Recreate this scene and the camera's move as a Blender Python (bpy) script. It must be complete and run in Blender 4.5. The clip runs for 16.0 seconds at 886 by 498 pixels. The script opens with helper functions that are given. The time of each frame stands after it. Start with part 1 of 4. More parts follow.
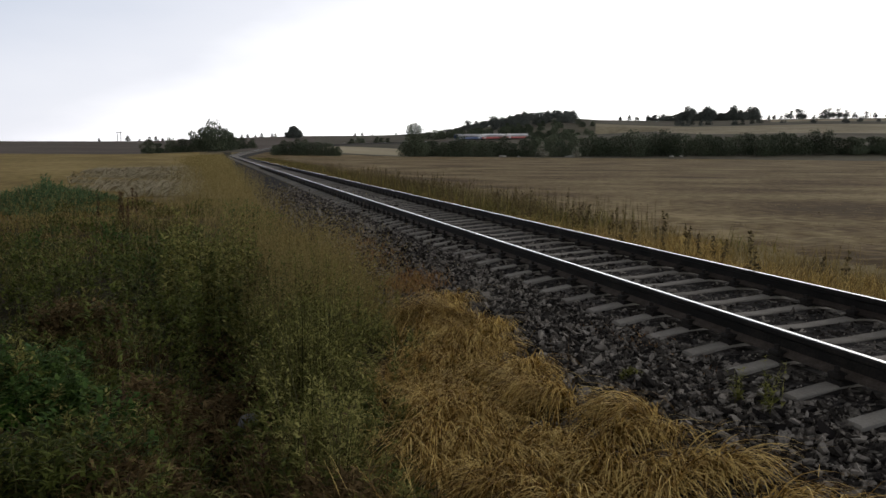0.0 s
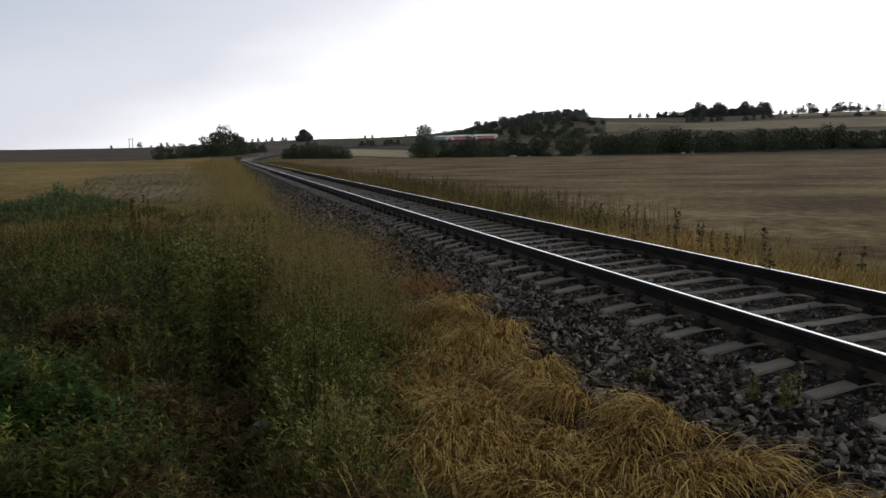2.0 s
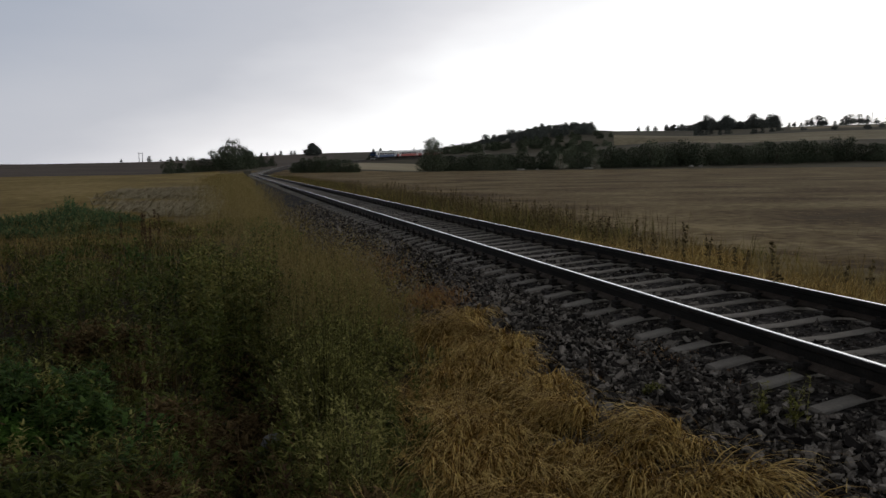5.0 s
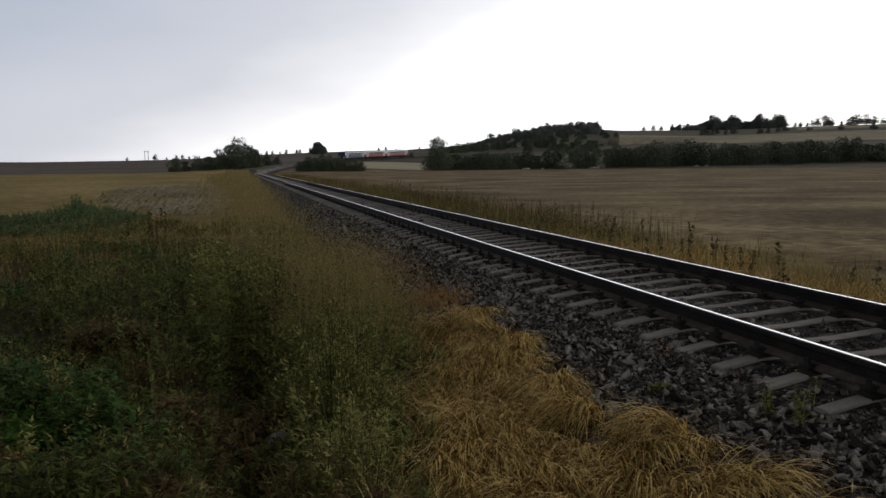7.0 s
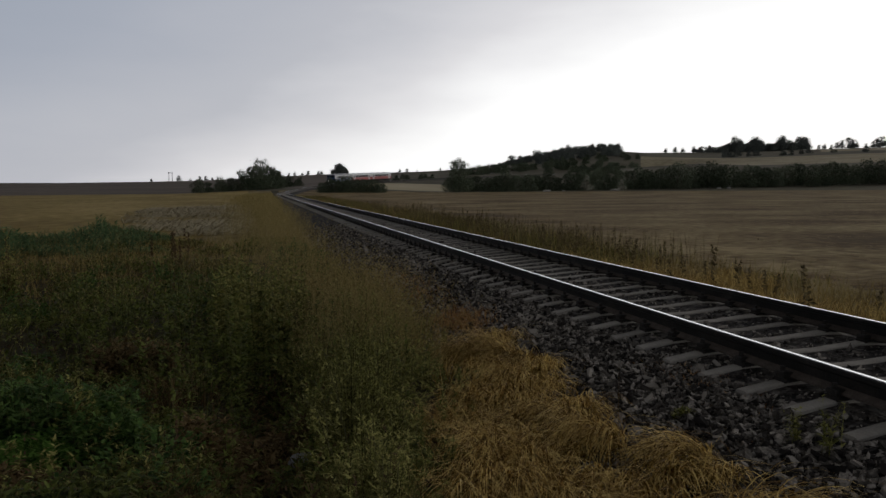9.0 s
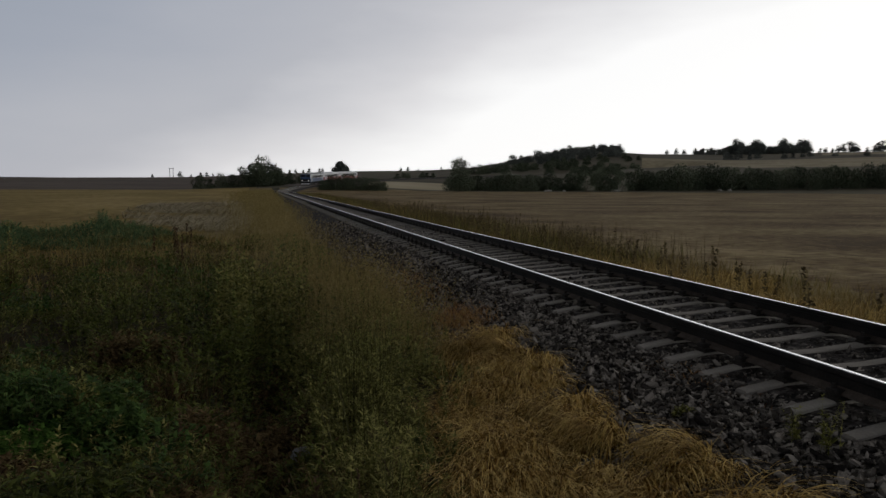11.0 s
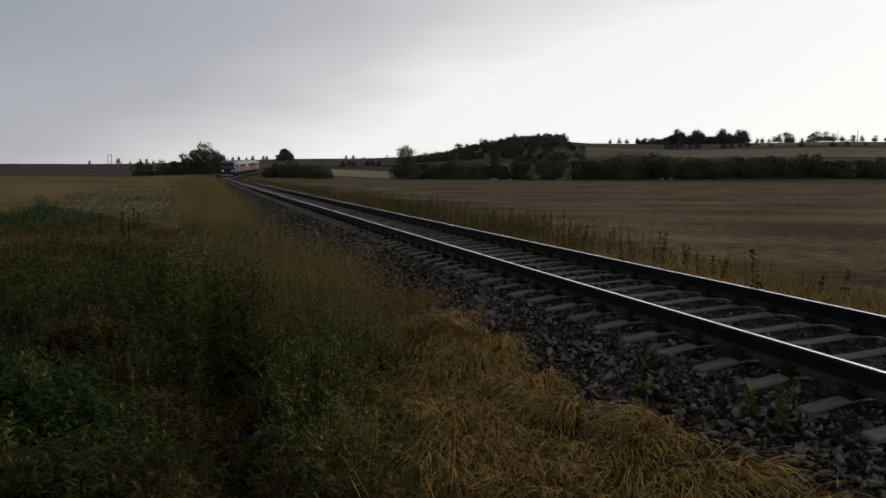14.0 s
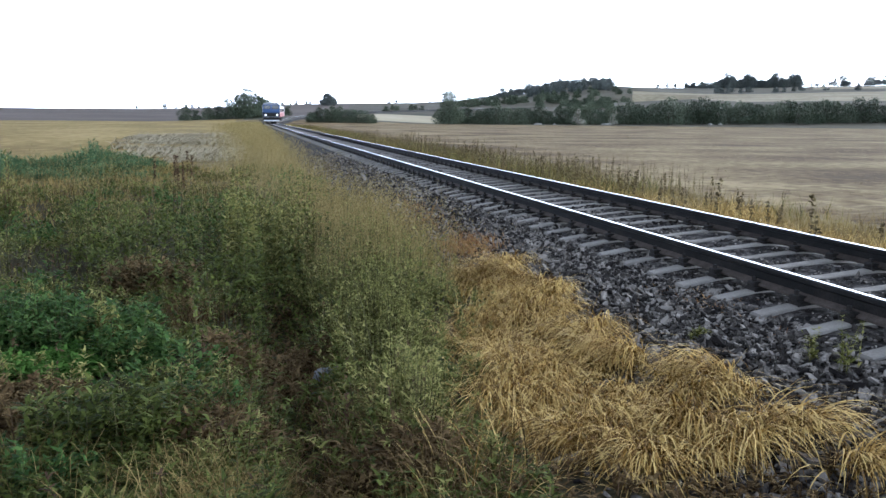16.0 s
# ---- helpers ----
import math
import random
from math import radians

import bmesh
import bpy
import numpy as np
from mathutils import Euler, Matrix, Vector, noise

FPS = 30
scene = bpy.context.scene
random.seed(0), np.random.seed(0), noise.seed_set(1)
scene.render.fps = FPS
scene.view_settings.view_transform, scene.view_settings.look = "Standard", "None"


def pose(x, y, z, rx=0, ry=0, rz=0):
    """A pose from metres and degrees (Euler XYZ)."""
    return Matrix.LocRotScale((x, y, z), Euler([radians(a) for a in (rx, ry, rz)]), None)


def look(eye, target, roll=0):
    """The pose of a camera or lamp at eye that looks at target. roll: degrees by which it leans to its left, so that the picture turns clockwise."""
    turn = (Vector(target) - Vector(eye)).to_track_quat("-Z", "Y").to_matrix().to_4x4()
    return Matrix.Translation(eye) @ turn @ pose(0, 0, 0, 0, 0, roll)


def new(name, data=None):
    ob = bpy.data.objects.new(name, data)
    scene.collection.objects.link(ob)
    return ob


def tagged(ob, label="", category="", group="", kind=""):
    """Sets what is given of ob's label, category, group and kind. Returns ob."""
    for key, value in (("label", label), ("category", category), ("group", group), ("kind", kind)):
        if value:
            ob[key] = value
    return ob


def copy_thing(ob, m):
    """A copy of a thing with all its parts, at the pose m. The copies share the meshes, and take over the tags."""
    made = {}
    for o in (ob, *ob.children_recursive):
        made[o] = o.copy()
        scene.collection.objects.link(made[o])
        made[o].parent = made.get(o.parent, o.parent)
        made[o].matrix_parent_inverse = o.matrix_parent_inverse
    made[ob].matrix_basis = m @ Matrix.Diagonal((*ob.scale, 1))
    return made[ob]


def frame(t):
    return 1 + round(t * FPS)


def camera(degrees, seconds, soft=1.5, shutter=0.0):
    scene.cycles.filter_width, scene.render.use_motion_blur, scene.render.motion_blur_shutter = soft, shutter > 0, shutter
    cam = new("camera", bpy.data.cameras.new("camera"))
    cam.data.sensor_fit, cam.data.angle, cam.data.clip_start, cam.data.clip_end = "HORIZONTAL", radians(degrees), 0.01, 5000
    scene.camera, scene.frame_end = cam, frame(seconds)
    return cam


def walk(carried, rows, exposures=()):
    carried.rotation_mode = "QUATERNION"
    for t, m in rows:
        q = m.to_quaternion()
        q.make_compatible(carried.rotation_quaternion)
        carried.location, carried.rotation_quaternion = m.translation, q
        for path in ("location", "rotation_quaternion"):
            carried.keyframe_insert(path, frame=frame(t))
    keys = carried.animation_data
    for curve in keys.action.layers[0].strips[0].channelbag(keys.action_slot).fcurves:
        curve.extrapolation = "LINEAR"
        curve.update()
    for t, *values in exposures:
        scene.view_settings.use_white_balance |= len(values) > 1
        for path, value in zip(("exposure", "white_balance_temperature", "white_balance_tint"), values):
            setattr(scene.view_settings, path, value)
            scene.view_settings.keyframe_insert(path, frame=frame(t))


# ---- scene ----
cam = camera(56.13, 16.0, soft=1.5)
PATH = [
    (0.0, pose(0.005, 0.013, 1.842, 83.24, -0.41, -15.71)),
    (0.5, pose(0.019, 0.027, 1.848, 83.80, -0.18, -15.21)),
    (1.0, pose(0.018, 0.036, 1.844, 83.28, 0.39, -15.06)),
    (1.5, pose(0.026, 0.044, 1.847, 82.99, 0.91, -14.99)),
    (2.0, pose(0.021, 0.046, 1.852, 83.30, 0.61, -15.01)),
    (2.5, pose(0.017, 0.035, 1.852, 83.77, 0.65, -14.67)),
    (3.0, pose(0.019, 0.036, 1.851, 84.17, 0.76, -14.38)),
    (3.5, pose(0.028, 0.030, 1.854, 84.68, 0.82, -14.46)),
    (4.0, pose(0.028, 0.027, 1.854, 85.08, 0.66, -14.55)),
    (4.5, pose(0.018, 0.011, 1.862, 84.31, 0.68, -14.51)),
    (7.0, pose(-0.009, -0.013, 1.869, 84.17, 0.56, -14.10)),
    (7.5, pose(-0.007, -0.019, 1.870, 84.67, 0.70, -12.97)),
    (8.0, pose(-0.009, -0.013, 1.872, 84.96, 0.77, -12.39)),
    (8.5, pose(-0.008, -0.007, 1.874, 84.99, 0.62, -12.50)),
    (9.0, pose(-0.014, -0.003, 1.868, 85.66, 0.43, -12.67)),
    (9.5, pose(-0.019, -0.006, 1.864, 85.55, -0.07, -12.62)),
    (12.0, pose(-0.058, -0.048, 1.849, 85.69, -0.32, -12.69)),
    (12.5, pose(-0.060, -0.052, 1.844, 86.21, -0.44, -13.17)),
    (13.0, pose(-0.052, -0.053, 1.835, 85.97, -0.58, -13.72)),
    (13.5, pose(-0.082, -0.040, 1.822, 84.72, -0.81, -15.14)),
    (14.0, pose(-0.150, 0.001, 1.804, 84.81, -0.47, -16.34)),
    (14.5, pose(-0.218, 0.031, 1.787, 84.78, -0.95, -16.47)),
    (15.0, pose(-0.252, 0.042, 1.777, 79.80, -0.72, -14.84)),
    (15.5, pose(-0.252, 0.021, 1.783, 80.49, -0.37, -13.57)),
    (16.0, pose(-0.250, 0.012, 1.785, 81.04, -0.50, -13.39)),
]
EXPOSURES = [(0.0, -0.04, 6500, 10), (0.5, -0.36, 6450, 10), (1.0, -0.34, 6450, 10), (1.5, -0.25, 6450, 10), (2.5, -0.27, 6450, 10), (3.5, -0.57, 6450, 10), (4.7, -0.7, 6450, 10), (7.0, -0.43, 6450, 10), (7.5, -0.6, 6450, 10), (9.0, -0.84, 6500, 10), (9.6, -0.98, 6500, 10), (12.0, -0.87, 6500, 10), (12.5, -1.0, 6500, 10), (13.5, -1.1, 6500, 10), (14.4, -0.97, 6500, 10), (14.7, -0.95, 6600, 10), (14.8, -0.1, 6700, 10), (14.9, 0.65, 6750, 10), (15.0, 1.4, 6850, 10), (15.2, 1.98, 6850, 10), (15.5, 1.9, 6850, 10), (15.7, 1.7, 6250, 9), (15.9, 1.57, 5400, 9), (16.0, 1.62, 5250, 9)]
walk(cam, PATH, EXPOSURES)

# ---- light: overcast evening sky, brighter towards the right ----
SUN_AZ, SUN_EL = 52.0, 16.0


def direction(az, el):
    a, e = radians(az), radians(el)
    return Vector((math.sin(a) * math.cos(e), math.cos(a) * math.cos(e), math.sin(e)))


def make_world():
    w = bpy.data.worlds.new("world")
    scene.world = w
    w.use_nodes = True
    nt = w.node_tree
    nt.nodes.clear()
    N, L = nt.nodes.new, nt.links.new
    tc = N("ShaderNodeTexCoord")
    sky = N("ShaderNodeTexSky")
    sky.sky_type, sky.sun_disc = "NISHITA", False
    sky.sun_elevation, sky.sun_rotation = radians(SUN_EL), radians(SUN_AZ)
    # edge of the cloud bank: a plane through the eye
    n = direction(15.7, 3.4).cross(direction(36, 12.0)).normalized()
    if n.dot(direction(50, 2)) < 0:
        n = -n
    dot = N("ShaderNodeVectorMath"); dot.operation = "DOT_PRODUCT"; dot.inputs[1].default_value = n
    L(tc.outputs["Generated"], dot.inputs[0])
    stretch = N("ShaderNodeMapping"); stretch.inputs["Scale"].default_value = (1.5, 1.5, 5.0)
    L(tc.outputs["Generated"], stretch.inputs["Vector"])
    noi = N("ShaderNodeTexNoise"); noi.inputs["Scale"].default_value = 1.6; noi.inputs["Detail"].default_value = 5; noi.inputs["Roughness"].default_value = 0.5
    L(stretch.outputs[0], noi.inputs["Vector"])
    add = N("ShaderNodeMath"); add.operation = "MULTIPLY_ADD"; add.inputs[1].default_value = 0.16; 
    L(noi.outputs["Fac"], add.inputs[0]); L(dot.outputs["Value"], add.inputs[2])
    ramp = N("ShaderNodeValToRGB")
    r = ramp.color_ramp
    r.interpolation = "LINEAR"
    r.elements[0].position, r.elements[0].color = 0.0, (0.068, 0.064, 0.06, 1)
    r.elements[1].position, r.elements[1].color = 1.0, (1.0, 1.0, 1.0, 1)
    for pos, col in SKY_STOPS:
        e = r.elements.new(pos); e.color = (*col, 1)
    remap = N("ShaderNodeMapRange"); remap.inputs["From Min"].default_value = -0.82; remap.inputs["From Max"].default_value = 0.28
    L(add.outputs[0], remap.inputs["Value"]); L(remap.outputs[0], ramp.inputs["Fac"])
    cloud = N("ShaderNodeBackground"); L(ramp.outputs["Color"], cloud.inputs["Color"]); cloud.inputs["Strength"].default_value = CLOUD
    clear = N("ShaderNodeBackground"); L(sky.outputs["Color"], clear.inputs["Color"]); clear.inputs["Strength"].default_value = 0.05
    mix = N("ShaderNodeMixShader"); mix.inputs["Fac"].default_value = 0.9
    L(clear.outputs[0], mix.inputs[1]); L(cloud.outputs[0], mix.inputs[2])
    out = N("ShaderNodeOutputWorld"); L(mix.outputs[0], out.inputs["Surface"])


CLOUD = 2.1
SKY_STOPS = [(0.22, (0.128, 0.127, 0.132)), (0.42, (0.265, 0.305, 0.37)), (0.56, (0.348, 0.375, 0.435)), (0.66, (0.455, 0.465, 0.505)), (0.73, (0.66, 0.655, 0.675)), (0.80, (0.95, 0.95, 0.95))]
make_world()
sun = new("sun", bpy.data.lights.new("sun", "SUN"))
sun.data.energy, sun.data.angle, sun.data.color = 0.3, radians(25), (1.0, 0.88, 0.7)
sun.matrix_basis = look(direction(SUN_AZ, SUN_EL + 14) * 100, (0, 0, 0))

# ---- materials ----
def material(name, colors, rough=0.9, metal=0.0, scale=6.0, fine=60.0, bump=0.3, dist=0.02, island=0.0, objrand=0.0, coords="Object", stretch=(1, 1, 1), spec=0.04, translucent=0.0, lo=0.3, hi=0.7):
    """Two scales of noise through a ramp of colours, varied by island or object, with fine bump."""
    m = bpy.data.materials.new(name)
    m.use_nodes = True
    nt = m.node_tree
    N, L = nt.nodes.new, nt.links.new
    b = nt.nodes["Principled BSDF"]
    b.inputs["Roughness"].default_value, b.inputs["Metallic"].default_value = rough, metal
    b.inputs["Specular IOR Level"].default_value = spec
    tc = N("ShaderNodeTexCoord"); mp = N("ShaderNodeMapping"); mp.inputs["Scale"].default_value = stretch
    L(tc.outputs[coords], mp.inputs["Vector"])
    n1 = N("ShaderNodeTexNoise"); n1.inputs["Scale"].default_value = scale; n1.inputs["Detail"].default_value = 6
    n2 = N("ShaderNodeTexNoise"); n2.inputs["Scale"].default_value = fine; n2.inputs["Detail"].default_value = 4
    for n in (n1, n2):
        L(mp.outputs[0], n.inputs["Vector"])
    mix = N("ShaderNodeMath"); mix.operation = "MULTIPLY_ADD"; mix.inputs[1].default_value = 0.45
    L(n2.outputs["Fac"], mix.inputs[0])
    half = N("ShaderNodeMath"); half.operation = "MULTIPLY"; half.inputs[1].default_value = 0.55
    L(n1.outputs["Fac"], half.inputs[0]); L(half.outputs[0], mix.inputs[2])
    value = mix.outputs[0]
    for amount, node, sock in ((island, "ShaderNodeNewGeometry", "Random Per Island"), (objrand, "ShaderNodeObjectInfo", "Random")):
        if amount:
            g = N(node)
            sub = N("ShaderNodeMath"); sub.operation = "SUBTRACT"; sub.inputs[1].default_value = 0.5
            L(g.outputs[sock], sub.inputs[0])
            ma = N("ShaderNodeMath"); ma.operation = "MULTIPLY_ADD"; ma.inputs[1].default_value = amount
            L(sub.outputs[0], ma.inputs[0]); L(value, ma.inputs[2]); value = ma.outputs[0]
    ramp = N("ShaderNodeValToRGB")
    els = ramp.color_ramp.elements
    k = len(colors)
    els[0].position, els[0].color = lo, (*colors[0], 1)
    els[1].position, els[1].color = hi, (*colors[-1], 1)
    for i in range(1, k - 1):
        e = els.new(lo + (hi - lo) * i / (k - 1)); e.color = (*colors[i], 1)
    L(value, ramp.inputs["Fac"]); L(ramp.outputs["Color"], b.inputs["Base Color"])
    if bump:
        bp = N("ShaderNodeBump"); bp.inputs["Strength"].default_value = bump; bp.inputs["Distance"].default_value = dist
        L(mix.outputs[0], bp.inputs["Height"]); L(bp.outputs["Normal"], b.inputs["Normal"])
    if translucent:
        tr = N("ShaderNodeBsdfTranslucent"); L(ramp.outputs["Color"], tr.inputs["Color"])
        ms = N("ShaderNodeMixShader"); ms.inputs["Fac"].default_value = translucent
        L(b.outputs[0], ms.inputs[1]); L(tr.outputs[0], ms.inputs[2])
        L(ms.outputs[0], nt.nodes["Material Output"].inputs["Surface"])
    return m


def glow(name, color, strength):
    m = bpy.data.materials.new(name)
    m.use_nodes = True
    b = m.node_tree.nodes["Principled BSDF"]
    b.inputs["Base Color"].default_value = (*color, 1)
    b.inputs["Emission Color"].default_value = (*color, 1)
    b.inputs["Emission Strength"].default_value = strength
    return m


M = {}
M["soil"] = material("soil_weedy", [(0.025, 0.02, 0.013), (0.045, 0.038, 0.02), (0.07, 0.062, 0.032)], scale=1.5, fine=25, bump=0.8, dist=0.05, lo=0.4, hi=0.6)
M["stubble_gold"] = material("stubble_gold", [(0.15, 0.105, 0.032), (0.22, 0.158, 0.05), (0.29, 0.215, 0.08)], scale=0.09, fine=1.2, stretch=(1, 0.35, 1), bump=0.5, dist=0.1, lo=0.4, hi=0.6)
M["stubble_pale"] = material("stubble_pale", [(0.072, 0.047, 0.02), (0.128, 0.088, 0.04), (0.185, 0.134, 0.062), (0.27, 0.205, 0.102)], scale=0.14, fine=2.4, stretch=(0.85, 1.1, 1), bump=0.8, dist=0.12, lo=0.41, hi=0.6)
M["plough"] = material("plough_brown", [(0.075, 0.06, 0.047), (0.10, 0.08, 0.063), (0.125, 0.10, 0.08)], scale=0.03, fine=0.3, stretch=(0.5, 1, 1), bump=0.3, dist=0.2, lo=0.4, hi=0.6)
M["field_pale"] = material("field_pale", [(0.17, 0.14, 0.085), (0.22, 0.185, 0.115), (0.27, 0.23, 0.15)], scale=0.03, fine=0.3, bump=0.2, lo=0.4, hi=0.6)
M["hill_grass"] = material("hill_grass", [(0.06, 0.054, 0.036), (0.085, 0.075, 0.052), (0.11, 0.098, 0.068)], scale=0.02, fine=0.25, bump=0.3, dist=0.3, lo=0.4, hi=0.6)
M["bleached"] = material("bleached_field", [(0.26, 0.22, 0.14), (0.33, 0.28, 0.18), (0.40, 0.345, 0.235)], scale=0.05, fine=0.5, bump=0.2)
M["rusty"] = material("rusty_dry_grass", [(0.16, 0.075, 0.03), (0.28, 0.145, 0.055), (0.4, 0.25, 0.105)], scale=1.5, fine=12, bump=0, island=0.5, translucent=0.2)
M["stubbleblade"] = material("cut_straw", [(0.13, 0.10, 0.045), (0.22, 0.17, 0.08), (0.33, 0.265, 0.14)], scale=0.4, fine=5, bump=0, island=0.5, translucent=0.3)
M["verge"] = material("verge_dry_earth", [(0.10, 0.075, 0.035), (0.16, 0.12, 0.055), (0.22, 0.17, 0.08)], scale=0.8, fine=15, bump=0.8, dist=0.05, lo=0.4, hi=0.6)
M["ballast"] = material("ballast_bed", [(0.012, 0.011, 0.01), (0.032, 0.028, 0.025), (0.1, 0.09, 0.08)], scale=7, fine=24, bump=1.0, dist=0.05, lo=0.4, hi=0.6)
M["stone"] = material("crushed_stone", [(0.018, 0.0155, 0.014), (0.052, 0.045, 0.038), (0.105, 0.092, 0.078), (0.25, 0.222, 0.188)], scale=9, fine=70, bump=0.3, dist=0.01, island=0.55)
M["stone_part"] = material("crushed_stone_piece", [(0.018, 0.0155, 0.014), (0.052, 0.045, 0.038), (0.105, 0.092, 0.078), (0.25, 0.222, 0.188)], scale=9, fine=70, bump=0.3, dist=0.01, objrand=0.55)
M["concrete"] = material("sleeper_concrete", [(0.155, 0.14, 0.118), (0.225, 0.203, 0.173), (0.295, 0.27, 0.232)], scale=5, fine=70, bump=0.25, dist=0.006, objrand=0.25, rough=0.85, spec=0.1)
M["rust"] = material("rail_rust", [(0.008, 0.0075, 0.007), (0.018, 0.016, 0.014), (0.042, 0.035, 0.029)], scale=4, fine=60, bump=0.3, dist=0.004, rough=0.65, spec=0.12)
# brown of the rail foot, lightened for the sky light on its ledge
M["plate"] = material("lit_foot_brown", [(0.04, 0.032, 0.026), (0.075, 0.06, 0.049), (0.125, 0.102, 0.084)], scale=9, fine=70, bump=0.3, dist=0.004, rough=0.8, spec=0.1, objrand=0.3)
M["railhead"] = material("rail_running_surface", [(0.62, 0.62, 0.62), (0.72, 0.72, 0.72), (0.8, 0.8, 0.8)], scale=3, fine=40, bump=0.02, dist=0.001, rough=0.22, metal=1.0, stretch=(1, 0.05, 1))
M["straw"] = material("lodged_straw", [(0.12, 0.064, 0.015), (0.33, 0.2, 0.05), (0.52, 0.352, 0.106), (0.70, 0.51, 0.185)], scale=2.5, fine=30, bump=0, island=0.75, translucent=0.25, rough=0.6)
M["feather"] = material("feathery_dry_grass", [(0.14, 0.104, 0.036), (0.245, 0.188, 0.072), (0.355, 0.285, 0.125)], scale=0.8, fine=9, bump=0, island=0.4, translucent=0.35)
M["drygrass"] = material("yellow_dry_grass", [(0.11, 0.076, 0.026), (0.21, 0.15, 0.05), (0.34, 0.255, 0.095)], scale=0.5, fine=6, bump=0, island=0.45, translucent=0.3)
M["grass"] = material("olive_grass", [(0.042, 0.042, 0.011), (0.095, 0.095, 0.024), (0.16, 0.152, 0.042), (0.27, 0.222, 0.082)], scale=0.8, fine=9, bump=0, island=0.5, translucent=0.35)
M["herb"] = material("green_herb_leaf", [(0.032, 0.04, 0.009), (0.084, 0.1, 0.021), (0.152, 0.168, 0.04)], scale=1.2, fine=12, bump=0, island=0.5, translucent=0.3, rough=0.6)
M["nettle"] = material("nettle_leaf", [(0.026, 0.05, 0.013), (0.06, 0.108, 0.026), (0.105, 0.164, 0.042)], scale=1.2, fine=12, bump=0, island=0.5, translucent=0.3, rough=0.6)
M["weedgrey"] = material("grey_green_weed", [(0.065, 0.066, 0.017), (0.17, 0.168, 0.044), (0.32, 0.295, 0.098)], scale=1.2, fine=12, bump=0, island=0.5, translucent=0.25)
M["stem"] = material("weed_stem", [(0.035, 0.034, 0.014), (0.07, 0.066, 0.027), (0.12, 0.11, 0.048)], scale=1.2, fine=12, bump=0, island=0.6, translucent=0.15)
M["dead"] = material("dead_brown_stem", [(0.035, 0.022, 0.013), (0.07, 0.043, 0.024), (0.12, 0.075, 0.042)], scale=1.2, fine=12, bump=0, island=0.5, translucent=0.1)
M["brownweed"] = material("brown_seeding_weed", [(0.055, 0.042, 0.02), (0.115, 0.088, 0.042), (0.19, 0.15, 0.07)], scale=0.6, fine=6, bump=0, island=0.5, translucent=0.2)
M["lime"] = material("bright_low_herb", [(0.035, 0.078, 0.014), (0.07, 0.135, 0.024), (0.105, 0.19, 0.036)], scale=1.2, fine=12, bump=0, island=0.5, translucent=0.3)
M["brownherb"] = material("withered_herb", [(0.045, 0.029, 0.013), (0.105, 0.068, 0.029), (0.19, 0.13, 0.058)], scale=1.2, fine=12, bump=0, island=0.5, translucent=0.15)
M["palerock"] = material("pale_field_stone", [(0.22, 0.2, 0.17), (0.32, 0.3, 0.26), (0.42, 0.4, 0.36)], scale=1.5, fine=9, bump=0.5, dist=0.1)
# pale field in a sunlit hedge gap, given as a leaf colour
M["paleleaf"] = material("hedge_gap_leaf", [(0.16, 0.15, 0.11), (0.26, 0.245, 0.19), (0.36, 0.345, 0.28)], scale=0.6, fine=4, bump=0, island=0.4, translucent=0.2)
M["reed"] = material("reed_leaf", [(0.04, 0.07, 0.03), (0.08, 0.13, 0.056), (0.125, 0.185, 0.082)], scale=0.8, fine=6, bump=0, island=0.4, translucent=0.3)
M["leaf"] = material("shrub_leaf", [(0.045, 0.055, 0.034), (0.08, 0.096, 0.06), (0.12, 0.138, 0.088)], scale=0.35, fine=2, bump=0, island=0.3, objrand=0.35, translucent=0.2, rough=0.7)
# leaf colour greyed and lightened to carry the haze of distance
M["hazeleaf"] = material("hazed_tree_leaf", [(0.07, 0.078, 0.07), (0.105, 0.114, 0.1), (0.14, 0.15, 0.13)], scale=0.2, fine=1, bump=0, island=0.3, objrand=0.3, translucent=0.15, rough=0.8)
M["bark"] = material("bark", [(0.04, 0.032, 0.024), (0.08, 0.065, 0.05), (0.12, 0.10, 0.08)], scale=4, fine=30, bump=0.6, dist=0.02)
M["grey_rock"] = material("grey_boulder", [(0.14, 0.14, 0.14), (0.22, 0.22, 0.215), (0.3, 0.3, 0.29)], scale=6, fine=50, bump=0.4, dist=0.01)
M["blue"] = material("blue_paint", [(0.005, 0.026, 0.085), (0.007, 0.036, 0.115), (0.01, 0.046, 0.145)], scale=0.6, fine=8, bump=0.02, rough=0.35, spec=0.5)
M["white"] = material("white_paint", [(0.42, 0.42, 0.42), (0.5, 0.5, 0.5), (0.56, 0.56, 0.555)], scale=0.5, fine=6, bump=0.02, rough=0.4, spec=0.5)
M["red"] = material("red_paint", [(0.2, 0.026, 0.022), (0.27, 0.036, 0.03), (0.33, 0.05, 0.04)], scale=0.5, fine=6, bump=0.02, rough=0.4, spec=0.5)
M["roof"] = material("roof_light_grey", [(0.5, 0.5, 0.5), (0.62, 0.62, 0.62), (0.72, 0.72, 0.71)], scale=0.4, fine=5, bump=0.03, rough=0.5)
M["roofgrey"] = material("roof_weathered_grey", [(0.2, 0.2, 0.205), (0.27, 0.27, 0.275), (0.34, 0.34, 0.34)], scale=0.4, fine=5, bump=0.03, rough=0.6)
M["glass"] = material("dark_window_glass", [(0.012, 0.014, 0.016), (0.018, 0.02, 0.022), (0.025, 0.028, 0.03)], scale=0.5, fine=4, bump=0, rough=0.08, spec=0.6)
